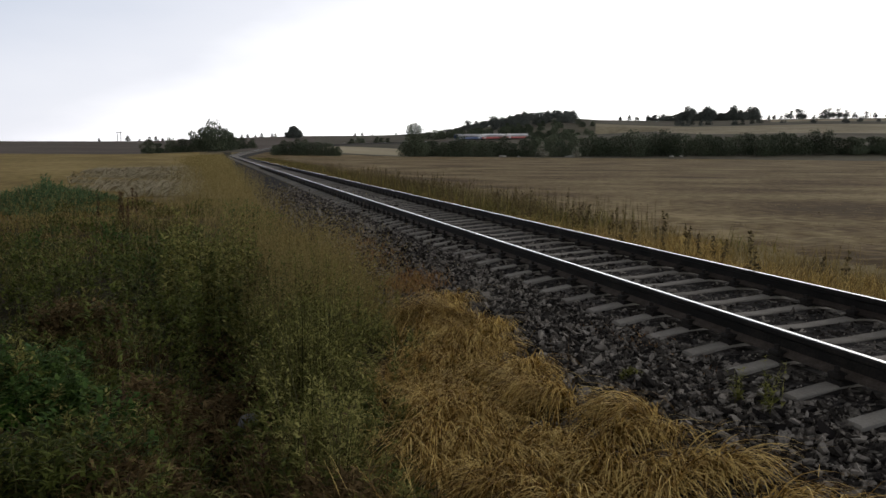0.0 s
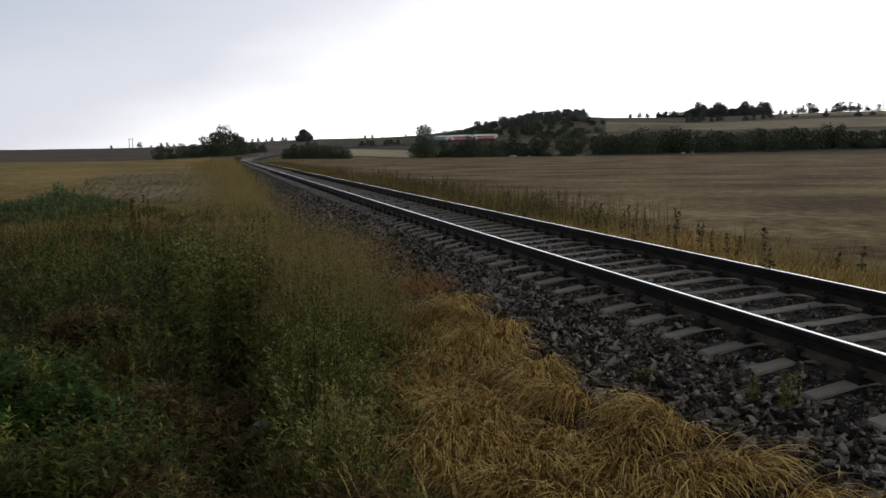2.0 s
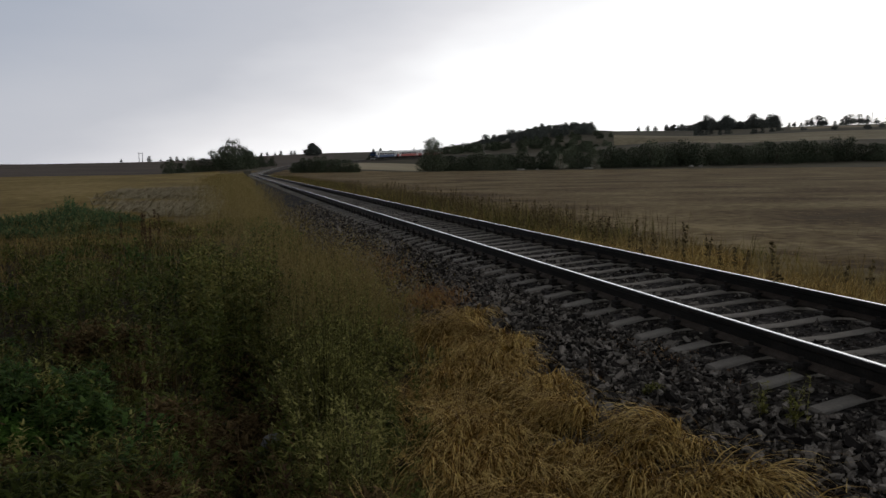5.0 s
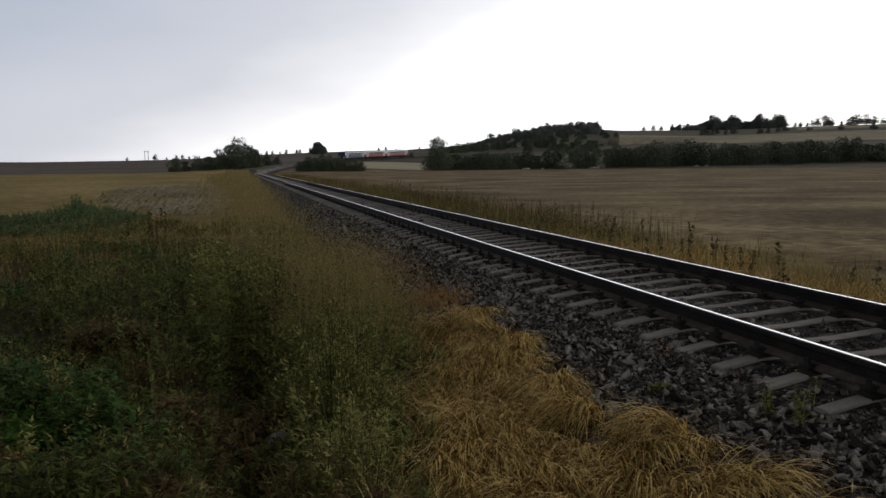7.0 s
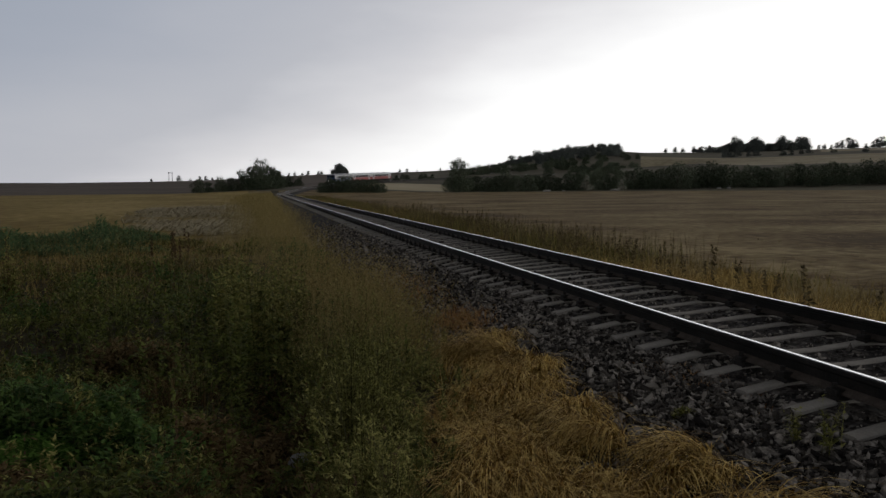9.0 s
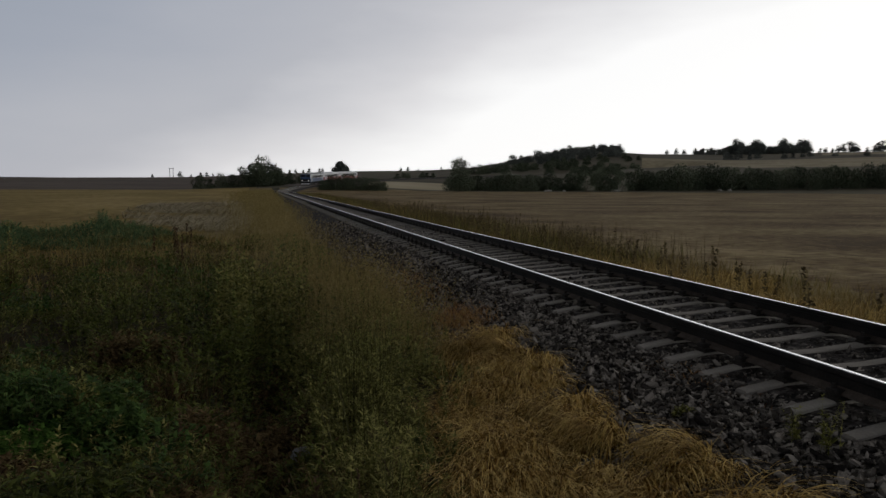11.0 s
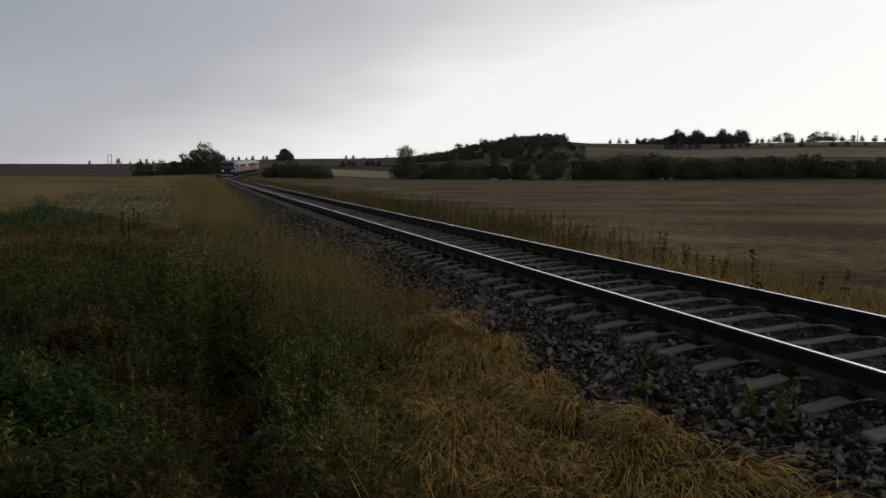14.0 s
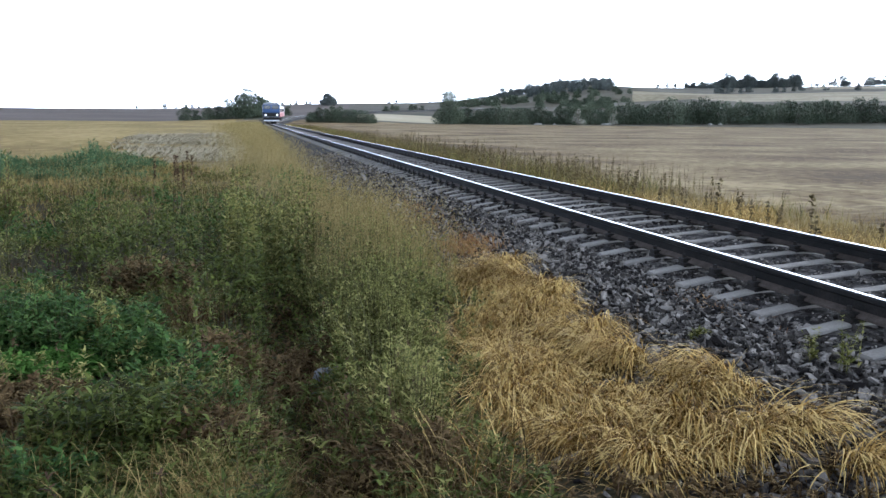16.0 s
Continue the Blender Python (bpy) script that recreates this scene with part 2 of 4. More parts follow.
M["black"] = material("underframe_black", [(0.012, 0.012, 0.012), (0.022, 0.021, 0.02), (0.04, 0.037, 0.034)], scale=2, fine=20, bump=0.2, rough=0.7)
M["lamp"] = glow("headlamp_glow", (1.0, 0.97, 0.9), 0.7)
M["pole"] = material("weathered_pole", [(0.08, 0.075, 0.07), (0.12, 0.115, 0.11), (0.16, 0.155, 0.15)], scale=2, fine=20, bump=0.2)

# ---- mesh helpers ----
rng = np.random.default_rng(7)


def mesh(name, verts, faces, smooth=False):
    """A mesh from vertex and face arrays (all faces with the same corner count)."""
    me = bpy.data.meshes.new(name)
    verts = np.asarray(verts, dtype=np.float32).reshape(-1, 3)
    faces = np.asarray(faces, dtype=np.int32)
    k = faces.shape[1]
    me.vertices.add(len(verts)); me.vertices.foreach_set("co", verts.ravel())
    me.loops.add(faces.size); me.loops.foreach_set("vertex_index", faces.ravel())
    me.polygons.add(len(faces)); me.polygons.foreach_set("loop_start", np.arange(0, faces.size, k, dtype=np.int32))
    me.polygons.foreach_set("use_smooth", np.full(len(faces), smooth))
    me.update(calc_edges=True)
    return me


def part(name, me, mat, parent=None, label="", m=None):
    """Links a mesh or bmesh as one object under a thing or part."""
    if isinstance(me, bmesh.types.BMesh):
        bm, me = me, bpy.data.meshes.new(name)
        bm.to_mesh(me); bm.free()
    if mat is not None and not me.materials:
        me.materials.append(mat)
    ob = new(name, me)
    if parent is not None:
        ob.parent = parent
    if m is not None:
        ob.matrix_basis = m
    if label:
        ob["label"] = label
    return ob


def thing(name, label, category, m=None, group="", kind=""):
    e = new(name)
    e.empty_display_size = 0.2
    if m is not None:
        e.matrix_basis = m
    return tagged(e, label, category, group, kind)


def box(bm, x0, x1, y0, y1, z0, z1, bevel=0.0):
    r = bmesh.ops.create_cube(bm, size=1)
    vs = r["verts"]
    for v in vs:
        v.co = Vector(((x0 + x1) / 2 + v.co.x * (x1 - x0), (y0 + y1) / 2 + v.co.y * (y1 - y0), (z0 + z1) / 2 + v.co.z * (z1 - z0)))
    if bevel:
        es = list({e for v in vs for e in v.link_edges})
        bmesh.ops.bevel(bm, geom=es, offset=bevel, segments=2, affect="EDGES", profile=0.6)
    return bm


def cyl(bm, a, b, r0, r1=None, seg=10):
    a, b = Vector(a), Vector(b)
    d = b - a
    m = Matrix.Translation((a + b) / 2) @ d.to_track_quat("Z", "Y").to_matrix().to_4x4()
    bmesh.ops.create_cone(bm, cap_ends=True, segments=seg, radius1=r0, radius2=r0 if r1 is None else r1, depth=d.length, matrix=m)
    return bm


class Heap:
    """Collects quads into one large mesh."""
    def __init__(self):
        self.v, self.f, self.n = [], [], 0

    def add(self, v, f):
        self.v.append(v.reshape(-1, 3)); self.f.append(f + self.n); self.n += len(self.v[-1])

    def mesh(self, name, smooth=False):
        return mesh(name, np.concatenate(self.v), np.concatenate(self.f), smooth)


def blades(heap, base, heading, length, a0, a1, width, segs=3, taper=0.15):
    """Ribbons that leave base at the angle a0 from upright and end at a1, towards heading."""
    n = len(base)
    heading, length, a0, a1, width = (np.broadcast_to(np.asarray(q, float), (n,)) for q in (heading, length, a0, a1, width))
    out = np.stack([np.cos(heading), np.sin(heading), np.zeros(n)], 1)
    side = np.stack([-np.sin(heading), np.cos(heading), np.zeros(n)], 1)
    twist = rng.uniform(-0.7, 0.7, n)
    side = side * np.cos(twist)[:, None] + out * np.sin(twist)[:, None]
    p = base.copy()
    rows = []
    for k in range(segs + 1):
        w = width * (1 - (1 - taper) * (k / segs) ** 1.5) / 2
        rows.append(np.stack([p - side * w[:, None], p + side * w[:, None]], 1))
        a = a0 + (a1 - a0) * (k + 0.5) / segs
        step = length / segs
        p = p + out * (np.sin(a) * step)[:, None] + np.array([0, 0, 1.0]) * (np.cos(a) * step)[:, None]
    v = np.stack(rows, 1).reshape(n, -1, 3)
    s = 2 * (segs + 1)
    f = np.array([[2 * k, 2 * k + 1, 2 * k + 3, 2 * k + 2] for k in range(segs)])
    heap.add(v, (np.arange(n)[:, None, None] * s + f[None]).reshape(-1, 4))
    return p


def flakes(heap, centre, size, flat=0.0):
    """Small leaf quads turned at random."""
    n = len(centre)
    u = rng.normal(size=(n, 3)); u[:, 2] *= (1 - flat)
    u /= np.linalg.norm(u, axis=1)[:, None]
    w = rng.normal(size=(n, 3)); w[:, 2] *= (1 - flat)
    w -= u * (u * w).sum(1)[:, None]; w /= np.linalg.norm(w, axis=1)[:, None]
    size = np.broadcast_to(np.asarray(size, float), (n,))[:, None]
    a, b = u * size * 0.62, w * size * 0.36
    v = np.stack([centre - a, centre + b, centre + a, centre - b], 1)
    heap.add(v, np.arange(n)[:, None] * 4 + np.arange(4)[None])


# ---- the track's line and the lie of the land ----
TX, Y0, EASE, RAD, TURN = 4.33, 112.3, 121.4, 322.4, 1.05
RAIL_Z = 0.70


def centre_line():
    """Straight to Y0, then an easement of length EASE into a bend of radius RAD; one row a metre: x, y, heading."""
    x, y, a, rows = TX, -30.0, 0.0, []
    for k in range(-30, 680):
        rows.append((x, y, a))
        b = min(a + min(max((k + 0.5 - Y0) / EASE, 0), 1) / RAD, TURN)
        x, y, a = x + math.sin((a + b) / 2), y + math.cos((a + b) / 2), b
    return np.array(rows)


LINE = centre_line()
LINE_S = np.arange(-30, 680, 1.0)


def track(s):
    """Centre line at s metres along the track: x, y, z of the rail head and heading from +y to the right."""
    x, y, a = (float(np.interp(s, LINE_S, LINE[:, k])) for k in range(3))
    d = max(s - 175, 0)
    return x, y, RAIL_Z + 0.0245 * (d * d / 120 if d < 60 else d - 30), a


def on_track(s, u=0.0, dz=0.0):
    x, y, z, a = track(s)
    return Vector((x + u * math.cos(a), y - u * math.sin(a), z + dz))


S_TAB = np.arange(-20, 620, 2.0)
T_TAB = np.array([track(s)[:3] for s in S_TAB])


def smooth(a, b, x):
    t = np.clip((x - a) / (b - a), 0, 1)
    return t * t * (3 - 2 * t)


def ripple(x, y, scale, seed=0.0):
    return np.sin(x * scale + 1.3 * np.sin(y * scale * 0.7 + seed)) * np.sin(y * scale * 0.9 + 1.7 * np.sin(x * scale * 0.6 + seed * 2))


def ridge(az):
    """Height of the far ridge, 900 m away, by bearing in degrees."""
    return 7 + 9.5 * smooth(-14, 10, az) + 20 * smooth(5, 30, az) + 1.0 * np.sin(az * 0.35)


def land(x, y):
    x, y = np.asarray(x, float), np.asarray(y, float)
    d = np.hypot(x, y)
    az = np.degrees(np.arctan2(x, y))
    rise = np.clip((d - 235) / 665, 0, None)
    rise = np.where(rise > 1, 1 + 0.02 * np.tanh(rise - 1) - 0.35 * smooth(1.05, 3, rise), rise)
    h = ridge(np.where(np.abs(az) < 100, az, np.sign(az) * 100)) * np.where(rise < 0.08, rise * rise / 0.16, rise - 0.04)
    h = h + 6.0 * np.exp(-((az - 22.6) / 4.4) ** 2 - ((d - 740) / 130) ** 2)
    h = h + ripple(x, y, 0.02, 1.0) * 0.5 * smooth(240, 500, d)
    # beside the track
    near = d < 700
    dist = np.full(x.shape, 1e3); tz = np.zeros(x.shape); side = np.zeros(x.shape)
    straight = near & (y < Y0 - 5)
    dist[straight] = np.abs(x[straight] - TX); tz[straight] = RAIL_Z; side[straight] = np.sign(x[straight] - TX)
    bend = near & ~straight & (x > -60)
    if bend.any():
        q = np.stack([x[bend], y[bend]], 1)
        dd = np.linalg.norm(q[:, None, :] - T_TAB[None, :, :2], axis=2)
        k = dd.argmin(1)
        dist[bend], tz[bend] = dd.min(1), T_TAB[k, 2]
    w = 1 - smooth(2.2, 14.0, dist)
    wfar = 1 - smooth(3.0, 45.0, dist)
    far = d > 160
    h = np.where(far, h * (1 - wfar) + (tz - 0.62) * wfar, h * (1 - w) + 0.16 * w)
    h = np.where(dist < 2.3, np.minimum(h, tz - 0.52), h)
    # the narrow ditch and uneven ground by the path
    close = smooth(40, 10, d)
    ditch = np.exp(-((x - 0.05 - 0.12 * np.sin(y * 0.9)) / 0.28) ** 2) * smooth(1.5, 3.5, y) * smooth(13, 9, y)
    h = h - 0.22 * ditch + close * 0.05 * ripple(x, y, 2.3) * (dist > 2.4) + 0.02 * close * ripple(x, y, 7.0) * (dist > 2.4)
    return h


def ground():
    az = np.concatenate([np.arange(-180, -24, 6.0), np.arange(-24, 54, 0.5), np.arange(54, 180, 6.0)])
    r = 0.5 * 1.03 ** np.arange(0, 302)
    A, Rr = np.meshgrid(np.radians(az), r)
    X, Y = Rr * np.sin(A), Rr * np.cos(A)
    Z = land(X.ravel(), Y.ravel()).reshape(X.shape)
    n = len(az)
    v = np.stack([X, Y, Z], 2).reshape(-1, 3)
    v = np.vstack([v, [[0, 0, float(land(np.array([0.0]), np.array([0.0]))[0])]]])
    i, j = np.meshgrid(np.arange(len(r) - 1), np.arange(n), indexing="ij")
    j2 = (j + 1) % n
    f = np.stack([i * n + j, (i + 1) * n + j, (i + 1) * n + j2, i * n + j2], 2).reshape(-1, 4)[:, ::-1]
    me = mesh("ground", v, f, True)
    bm = bmesh.new(); bm.from_mesh(me)
    bm.verts.ensure_lookup_table()
    c = len(v) - 1
    for k in range(n):
        bm.faces.new((bm.verts[c], bm.verts[(k + 1) % n], bm.verts[k]))
    bm.to_mesh(me); bm.free()
    names = ["soil", "stubble_gold", "stubble_pale", "plough", "field_pale", "hill_grass", "verge", "bleached"]
    for k in names:
        me.materials.append(M[k])
    cx = np.zeros(len(me.polygons) * 3); me.polygons.foreach_get("center", cx)
    cx = cx.reshape(-1, 3)
    x, y = cx[:, 0], cx[:, 1]
    d, a = np.hypot(x, y), np.degrees(np.arctan2(x, y))
    wob = 1 + 0.03 * ripple(x, y, 0.05) + 0.02 * ripple(x, y, 0.3)
    idx = np.zeros(len(x), np.int32)
    left = x < TX
    idx[left & (d > 20 * wob)] = 6
    idx[left & (d > 25 * wob) & (x < -2.0)] = 1
    idx[(~left) & (x > 6)] = 6
    idx[(~left) & (x > 9.5 * wob)] = 2
    idx[(d > 238) & (x > 0)] = 5
    idx[d > 262] = 5
    idx[(a < 7) & (d > 262)] = 3
    idx[(np.abs(a) > 70) & (d > 262)] = 3
    idx[(a > 7.5) & (a < 13.8) & (d > 256) & (d < 325)] = 7
    idx[(a > 26) & (a < 60) & (d > 470 + (33 - np.minimum(a, 33)) * 18) & (d < 665)] = 4
    idx[(a > 37) & (d > 770) & (d < 840)] = 4
    me.polygons.foreach_set("material_index", idx)
    ob = part("ground", me, None)
    tagged(ob, "dry stubble fields and weedy ground rising to a low ridge", "ground", kind="structure")


ground()


def sweep(name, profile, s_values, closed=False):
    """A cross-section of (u, dz) pairs carried along the track."""
    v, k = [], len(profile)
    for s in s_values:
        for u, dz in profile:
            v.append(on_track(s, u, dz))
    f = []
    for i in range(len(s_values) - 1):
        for j in range(k if closed else k - 1):
            j2 = (j + 1) % k
            f.append((i * k + j, i * k + j2, (i + 1) * k + j2, (i + 1) * k + j))
    return mesh(name, v, f)


S_LONG = list(np.arange(-12, 30, 0.5)) + list(np.arange(30, 600, 3.0))
BED = [(-2.95, -0.63), (-2.6, -0.52), (-1.75, -0.335), (-1.4, -0.295), (-1.15, -0.262), (-0.95, -0.222), (-0.84, -0.204), (-0.75, -0.2), (-0.66, -0.198), (-0.5, -0.206), (-0.2, -0.228), (0, -0.234), (0.2, -0.228), (0.5, -0.206), (0.66, -0.198), (0.75, -0.2), (0.84, -0.204), (0.95, -0.218), (1.1, -0.255), (1.4, -0.3), (1.65, -0.32), (2.5, -0.65)]
bed = part("ballast_bed", sweep("ballast_bed", BED, S_LONG), M["ballast"])
tagged(bed, "grey crushed-stone ballast bed under the railway track", "ballast", kind="structure")


def bed_height(u):
    return np.interp(u, [b[0] for b in BED], [b[1] for b in BED])


# ---- railway track: rails, concrete sleepers, fastenings ----
HEAD = [(-0.019, -0.0006), (-0.011, 0.0008), (0.011, 0.0008), (0.019, -0.0006)]
RAIL = [(0.026, -0.0015), (0.034, -0.010), (0.034, -0.036), (0.011, -0.050), (0.009, -0.120), (0.022, -0.130), (0.063, -0.140), (0.063, -0.152), (-0.063, -0.152), (-0.063, -0.140), (-0.022, -0.130), (-0.009, -0.120), (-0.011, -0.050), (-0.034, -0.036), (-0.034, -0.010), (-0.026, -0.0015)]
GAUGE = 1.505


def railway():
    t = thing("railway_track", "single railway track with rusty rails on concrete sleepers", "railway track", kind="structure")
    for u in (-GAUGE / 2, GAUGE / 2):
        body = part("rail", sweep("rail", [(u + a, b) for a, b in RAIL], S_LONG, True), M["rust"], t, "rust-brown steel rail")
        # strips just above the foot; their paler brown paints the light it catches
        for sgn in (-1, 1):
            part("foot_flange", sweep("foot_flange", [(u + sgn * a, b) for a, b in ((0.0125, -0.110), (0.0645, -0.1355), (0.0645, -0.1505))][::sgn], S_LONG), M["plate"], body, "brown foot of the rail, coloured paler for the light on its ledge")
        part("running_surface", sweep("running_surface", [(u + a, b) for a, b in HEAD], S_LONG), M["railhead"], body, "polished bright running surface")
    # one sleeper: a concrete beam with dipped middle
    bm = bmesh.new()
    prof = [(-1.16, -0.245), (-1.15, -0.228), (-0.90, -0.186), (-0.70, -0.165), (-0.45, -0.190), (-0.2, -0.212), (0, -0.218), (0.2, -0.212), (0.45, -0.190), (0.70, -0.165), (0.90, -0.186), (1.15, -0.228), (1.16, -0.245)]
    rows = []
    for u, z in prof:
        wt, wb = (0.062, 0.07)
        rows.append([bm.verts.new((u, y, zz)) for y, zz in ((-wb, z - 0.16), (-wt, z - 0.008), (-wt + 0.012, z), (wt - 0.012, z), (wt, z - 0.008), (wb, z - 0.16))])
    for a, b in zip(rows, rows[1:]):
        for j in range(5):
            bm.faces.new((a[j], b[j], b[j + 1], a[j + 1]))
    bm.faces.new(rows[0]); bm.faces.new(rows[-1][::-1])
    bmesh.ops.recalc_face_normals(bm, faces=bm.faces)
    sl = bpy.data.meshes.new("sleeper"); bm.to_mesh(sl); bm.free(); sl.materials.append(M["concrete"])
    # fastening: ribbed plate, two clips, two bolts
    bm = bmesh.new()
    box(bm, -0.11, 0.11, -0.06, 0.06, -0.2, -0.153, 0.004)
    for sgn in (-1, 1):
        box(bm, sgn * 0.072 - 0.04, sgn * 0.072 + 0.04, -0.048, 0.048, -0.154, -0.112, 0.012)
        cyl(bm, (sgn * 0.082, 0, -0.12), (sgn * 0.082, 0, -0.078), 0.017, seg=6)
    fa = bpy.data.meshes.new("rail_fastening"); bm.to_mesh(fa); bm.free(); fa.materials.append(M["rust"])
    k = 0
    rest_v, rest_f = [], []
    s = 4.46 - 0.522 * 28
    sv = np.array([v.co[:] for v in sl.vertices])
    while s < 330:
        x, y, z, a = track(s)
        m = Matrix.Translation((x + 0.012 * math.sin(s * 7.1), y, z - 0.004 * (1 + math.sin(s * 3.7)))) @ Matrix.Rotation(-a + 0.008 * math.sin(s * 5.3), 4, "Z")
        if s < 60:
            ob = part("sleeper", sl, None, t, m=m)
            for u in (-GAUGE / 2, GAUGE / 2):
                part("rail_fastening", fa, None, ob, "rusty plate, clips and bolts", m=Matrix.Translation((u, 0, 0)))
        else:
            rest_v.append([m @ v.co for v in sl.vertices]); rest_f.append((k, sl)); k += 1
        s += 0.522
    nv = len(sl.vertices)
    bm = bmesh.new(); bm.from_mesh(sl)
    bmesh.ops.triangulate(bm, faces=bm.faces)
    tri = np.array([[v.index for v in f.verts] for f in bm.faces]); bm.free()
    far = mesh("far_sleepers", np.array(rest_v).reshape(-1, 3), (np.arange(len(rest_v))[:, None, None] * nv + tri[None]).reshape(-1, 3))
    tagged(part("far_sleepers", far, M["concrete"], t), kind="stuff")


railway()


def stones():
    """Crushed stone: each a bent icosahedron; the nearest are pieces of the bed, the rest one heap."""
    bm = bmesh.new(); bmesh.ops.create_cube(bm, size=1.35); bmesh.ops.triangulate(bm, faces=bm.faces)
    iv = np.array([v.co[:] for v in bm.verts]); itf = np.array([[v.index for v in f.verts] for f in bm.faces]); bm.free()
    shapes = []
    for k in range(8):
        q = (iv * rng.uniform(0.55, 1.25, (len(iv), 1)) + rng.normal(0, 0.12, iv.shape)) * np.array([1.25, rng.uniform(0.6, 0.9), rng.uniform(0.32, 0.55)])
        shapes.append(q)

    def place(n, y0, y1, u0, u1):
        s = y0 + (y1 - y0) * rng.random(n); u = rng.uniform(u0, u1, n)
        return s, u

    V, F, cnt = [], [], 0
    for n, y0, y1, u0, u1 in ((24000, 2.2, 11, -2.85, -1.05), (19000, 11, 32, -2.9, -1.05), (10000, 3.0, 12, -0.72, 0.72), (9000, 12, 34, -0.72, 0.72), (3600, -6, 22, 0.85, 1.7), (6500, -3, 20, -1.2, -0.8), (9000, -6, 2.2, -2.7, -1.05), (4500, -6, 3, -0.72, 0.72)):
        s, u = place(n, y0, y1, u0, u1)
        size = rng.gamma(4, 1, n) / 4 * 0.0155
        z = RAIL_Z + bed_height(u) + size * rng.uniform(-0.2, 0.6, n) + np.where(np.abs(u) > 1.2, 0.008, -0.006)
        if abs(u0) < 0.8:
            z = z - 0.01
        # keep sleepers clear
        ph = np.abs(((s - 4.46) / 0.522 + 0.5) % 1 - 0.5) * 0.522
        keep = ~((ph < 0.1) & (np.abs(u) < 1.2) & (rng.random(n) < 0.985))
        keep &= ~((u < -2.3) & (rng.random(n) < 0.35))
        for j in np.nonzero(keep)[0]:
            R = Euler((rng.normal(0, 0.55), rng.normal(0, 0.55), rng.uniform(0, 6.28))).to_matrix()
            q = shapes[j % 8] @ np.array(R).T * size[j] * 1.2
            V.append(q + np.array([TX + u[j], s[j], z[j]])); F.append(itf + cnt); cnt += len(iv)
    me = mesh("ballast_stones", np.concatenate(V), np.concatenate(F))
    tagged(part("ballast_stones", me, M["stone"], bed), "loose grey crushed stones", kind="stuff")
    base = []
    for q in shapes:
        m2 = mesh("stone", q, itf); m2.materials.append(M["stone_part"]); base.append(m2)
    for j in range(300):
        s, u = rng.uniform(2.8, 7.0), rng.uniform(-2.4, -1.28)
        size = rng.gamma(9, 1) / 9 * 0.0165
        m = Matrix.LocRotScale((TX + u, s, RAIL_Z + float(bed_height(u)) + 0.016), Euler((rng.normal(0, 0.5), rng.normal(0, 0.5), rng.uniform(0, 6.28))), Vector((size,) * 3))
        part("stone", base[j % 8], None, bed, m=m)


stones()


# ---- vegetation ----
def scatter(n, x0, x1, y0, y1, keep=None):
    p = np.stack([rng.uniform(x0, x1, n), rng.uniform(y0, y1, n), np.zeros(n)], 1)
    if keep is not None:
        p = p[keep(p)]
    p[:, 2] = surface(p[:, 0], p[:, 1])
    return p


def surface(x, y):
    """Top of the ground or of the ballast bed."""
    g = land(x, y)
    u = x - TX
    b = np.where((u > -2.95) & (u < 2.5), RAIL_Z + bed_height(u), -9)
    return np.maximum(g, b)


def stuff(name, heap, mat, label, category):
    ob = part(name, heap.mesh(name), M[mat])
    return tagged(ob, label, category, kind="stuff")


def weeds(p, heap_stem, heap_leaf, height, nleaf=14, leaf=0.05, spread=0.3, droop=2.0, stem_w=0.006):
    """Upright stems with leaves up their length."""
    n = len(p)
    h = height * rng.uniform(0.6, 1.15, n)
    hd = rng.uniform(0, 6.28, n)
    lean = rng.uniform(0, spread, n)
    blades(heap_stem, p, hd, h, lean * 0.5, lean * 1.4, stem_w, segs=3, taper=0.4)
    t = rng.uniform(0.12, 1.0, (n, nleaf))
    out = np.stack([np.cos(hd), np.sin(hd), np.zeros(n)], 1)
    pos = p[:, None, :] + np.array([0, 0, 1.0]) * (h[:, None] * t * np.cos(lean[:, None]))[..., None] + out[:, None, :] * (h[:, None] * t * np.sin(lean[:, None] * 0.9))[..., None]
    pos = pos.reshape(-1, 3)
    size = leaf * rng.uniform(0.5, 1.4, len(pos)) * (1.25 - 0.6 * t.ravel())
    blades(heap_leaf, pos, rng.uniform(0, 6.28, len(pos)), size * 1.8, rng.uniform(0.5, 1.2, len(pos)), rng.uniform(1.4, droop + 0.3, len(pos)), size * 0.55, segs=2, taper=0.1)


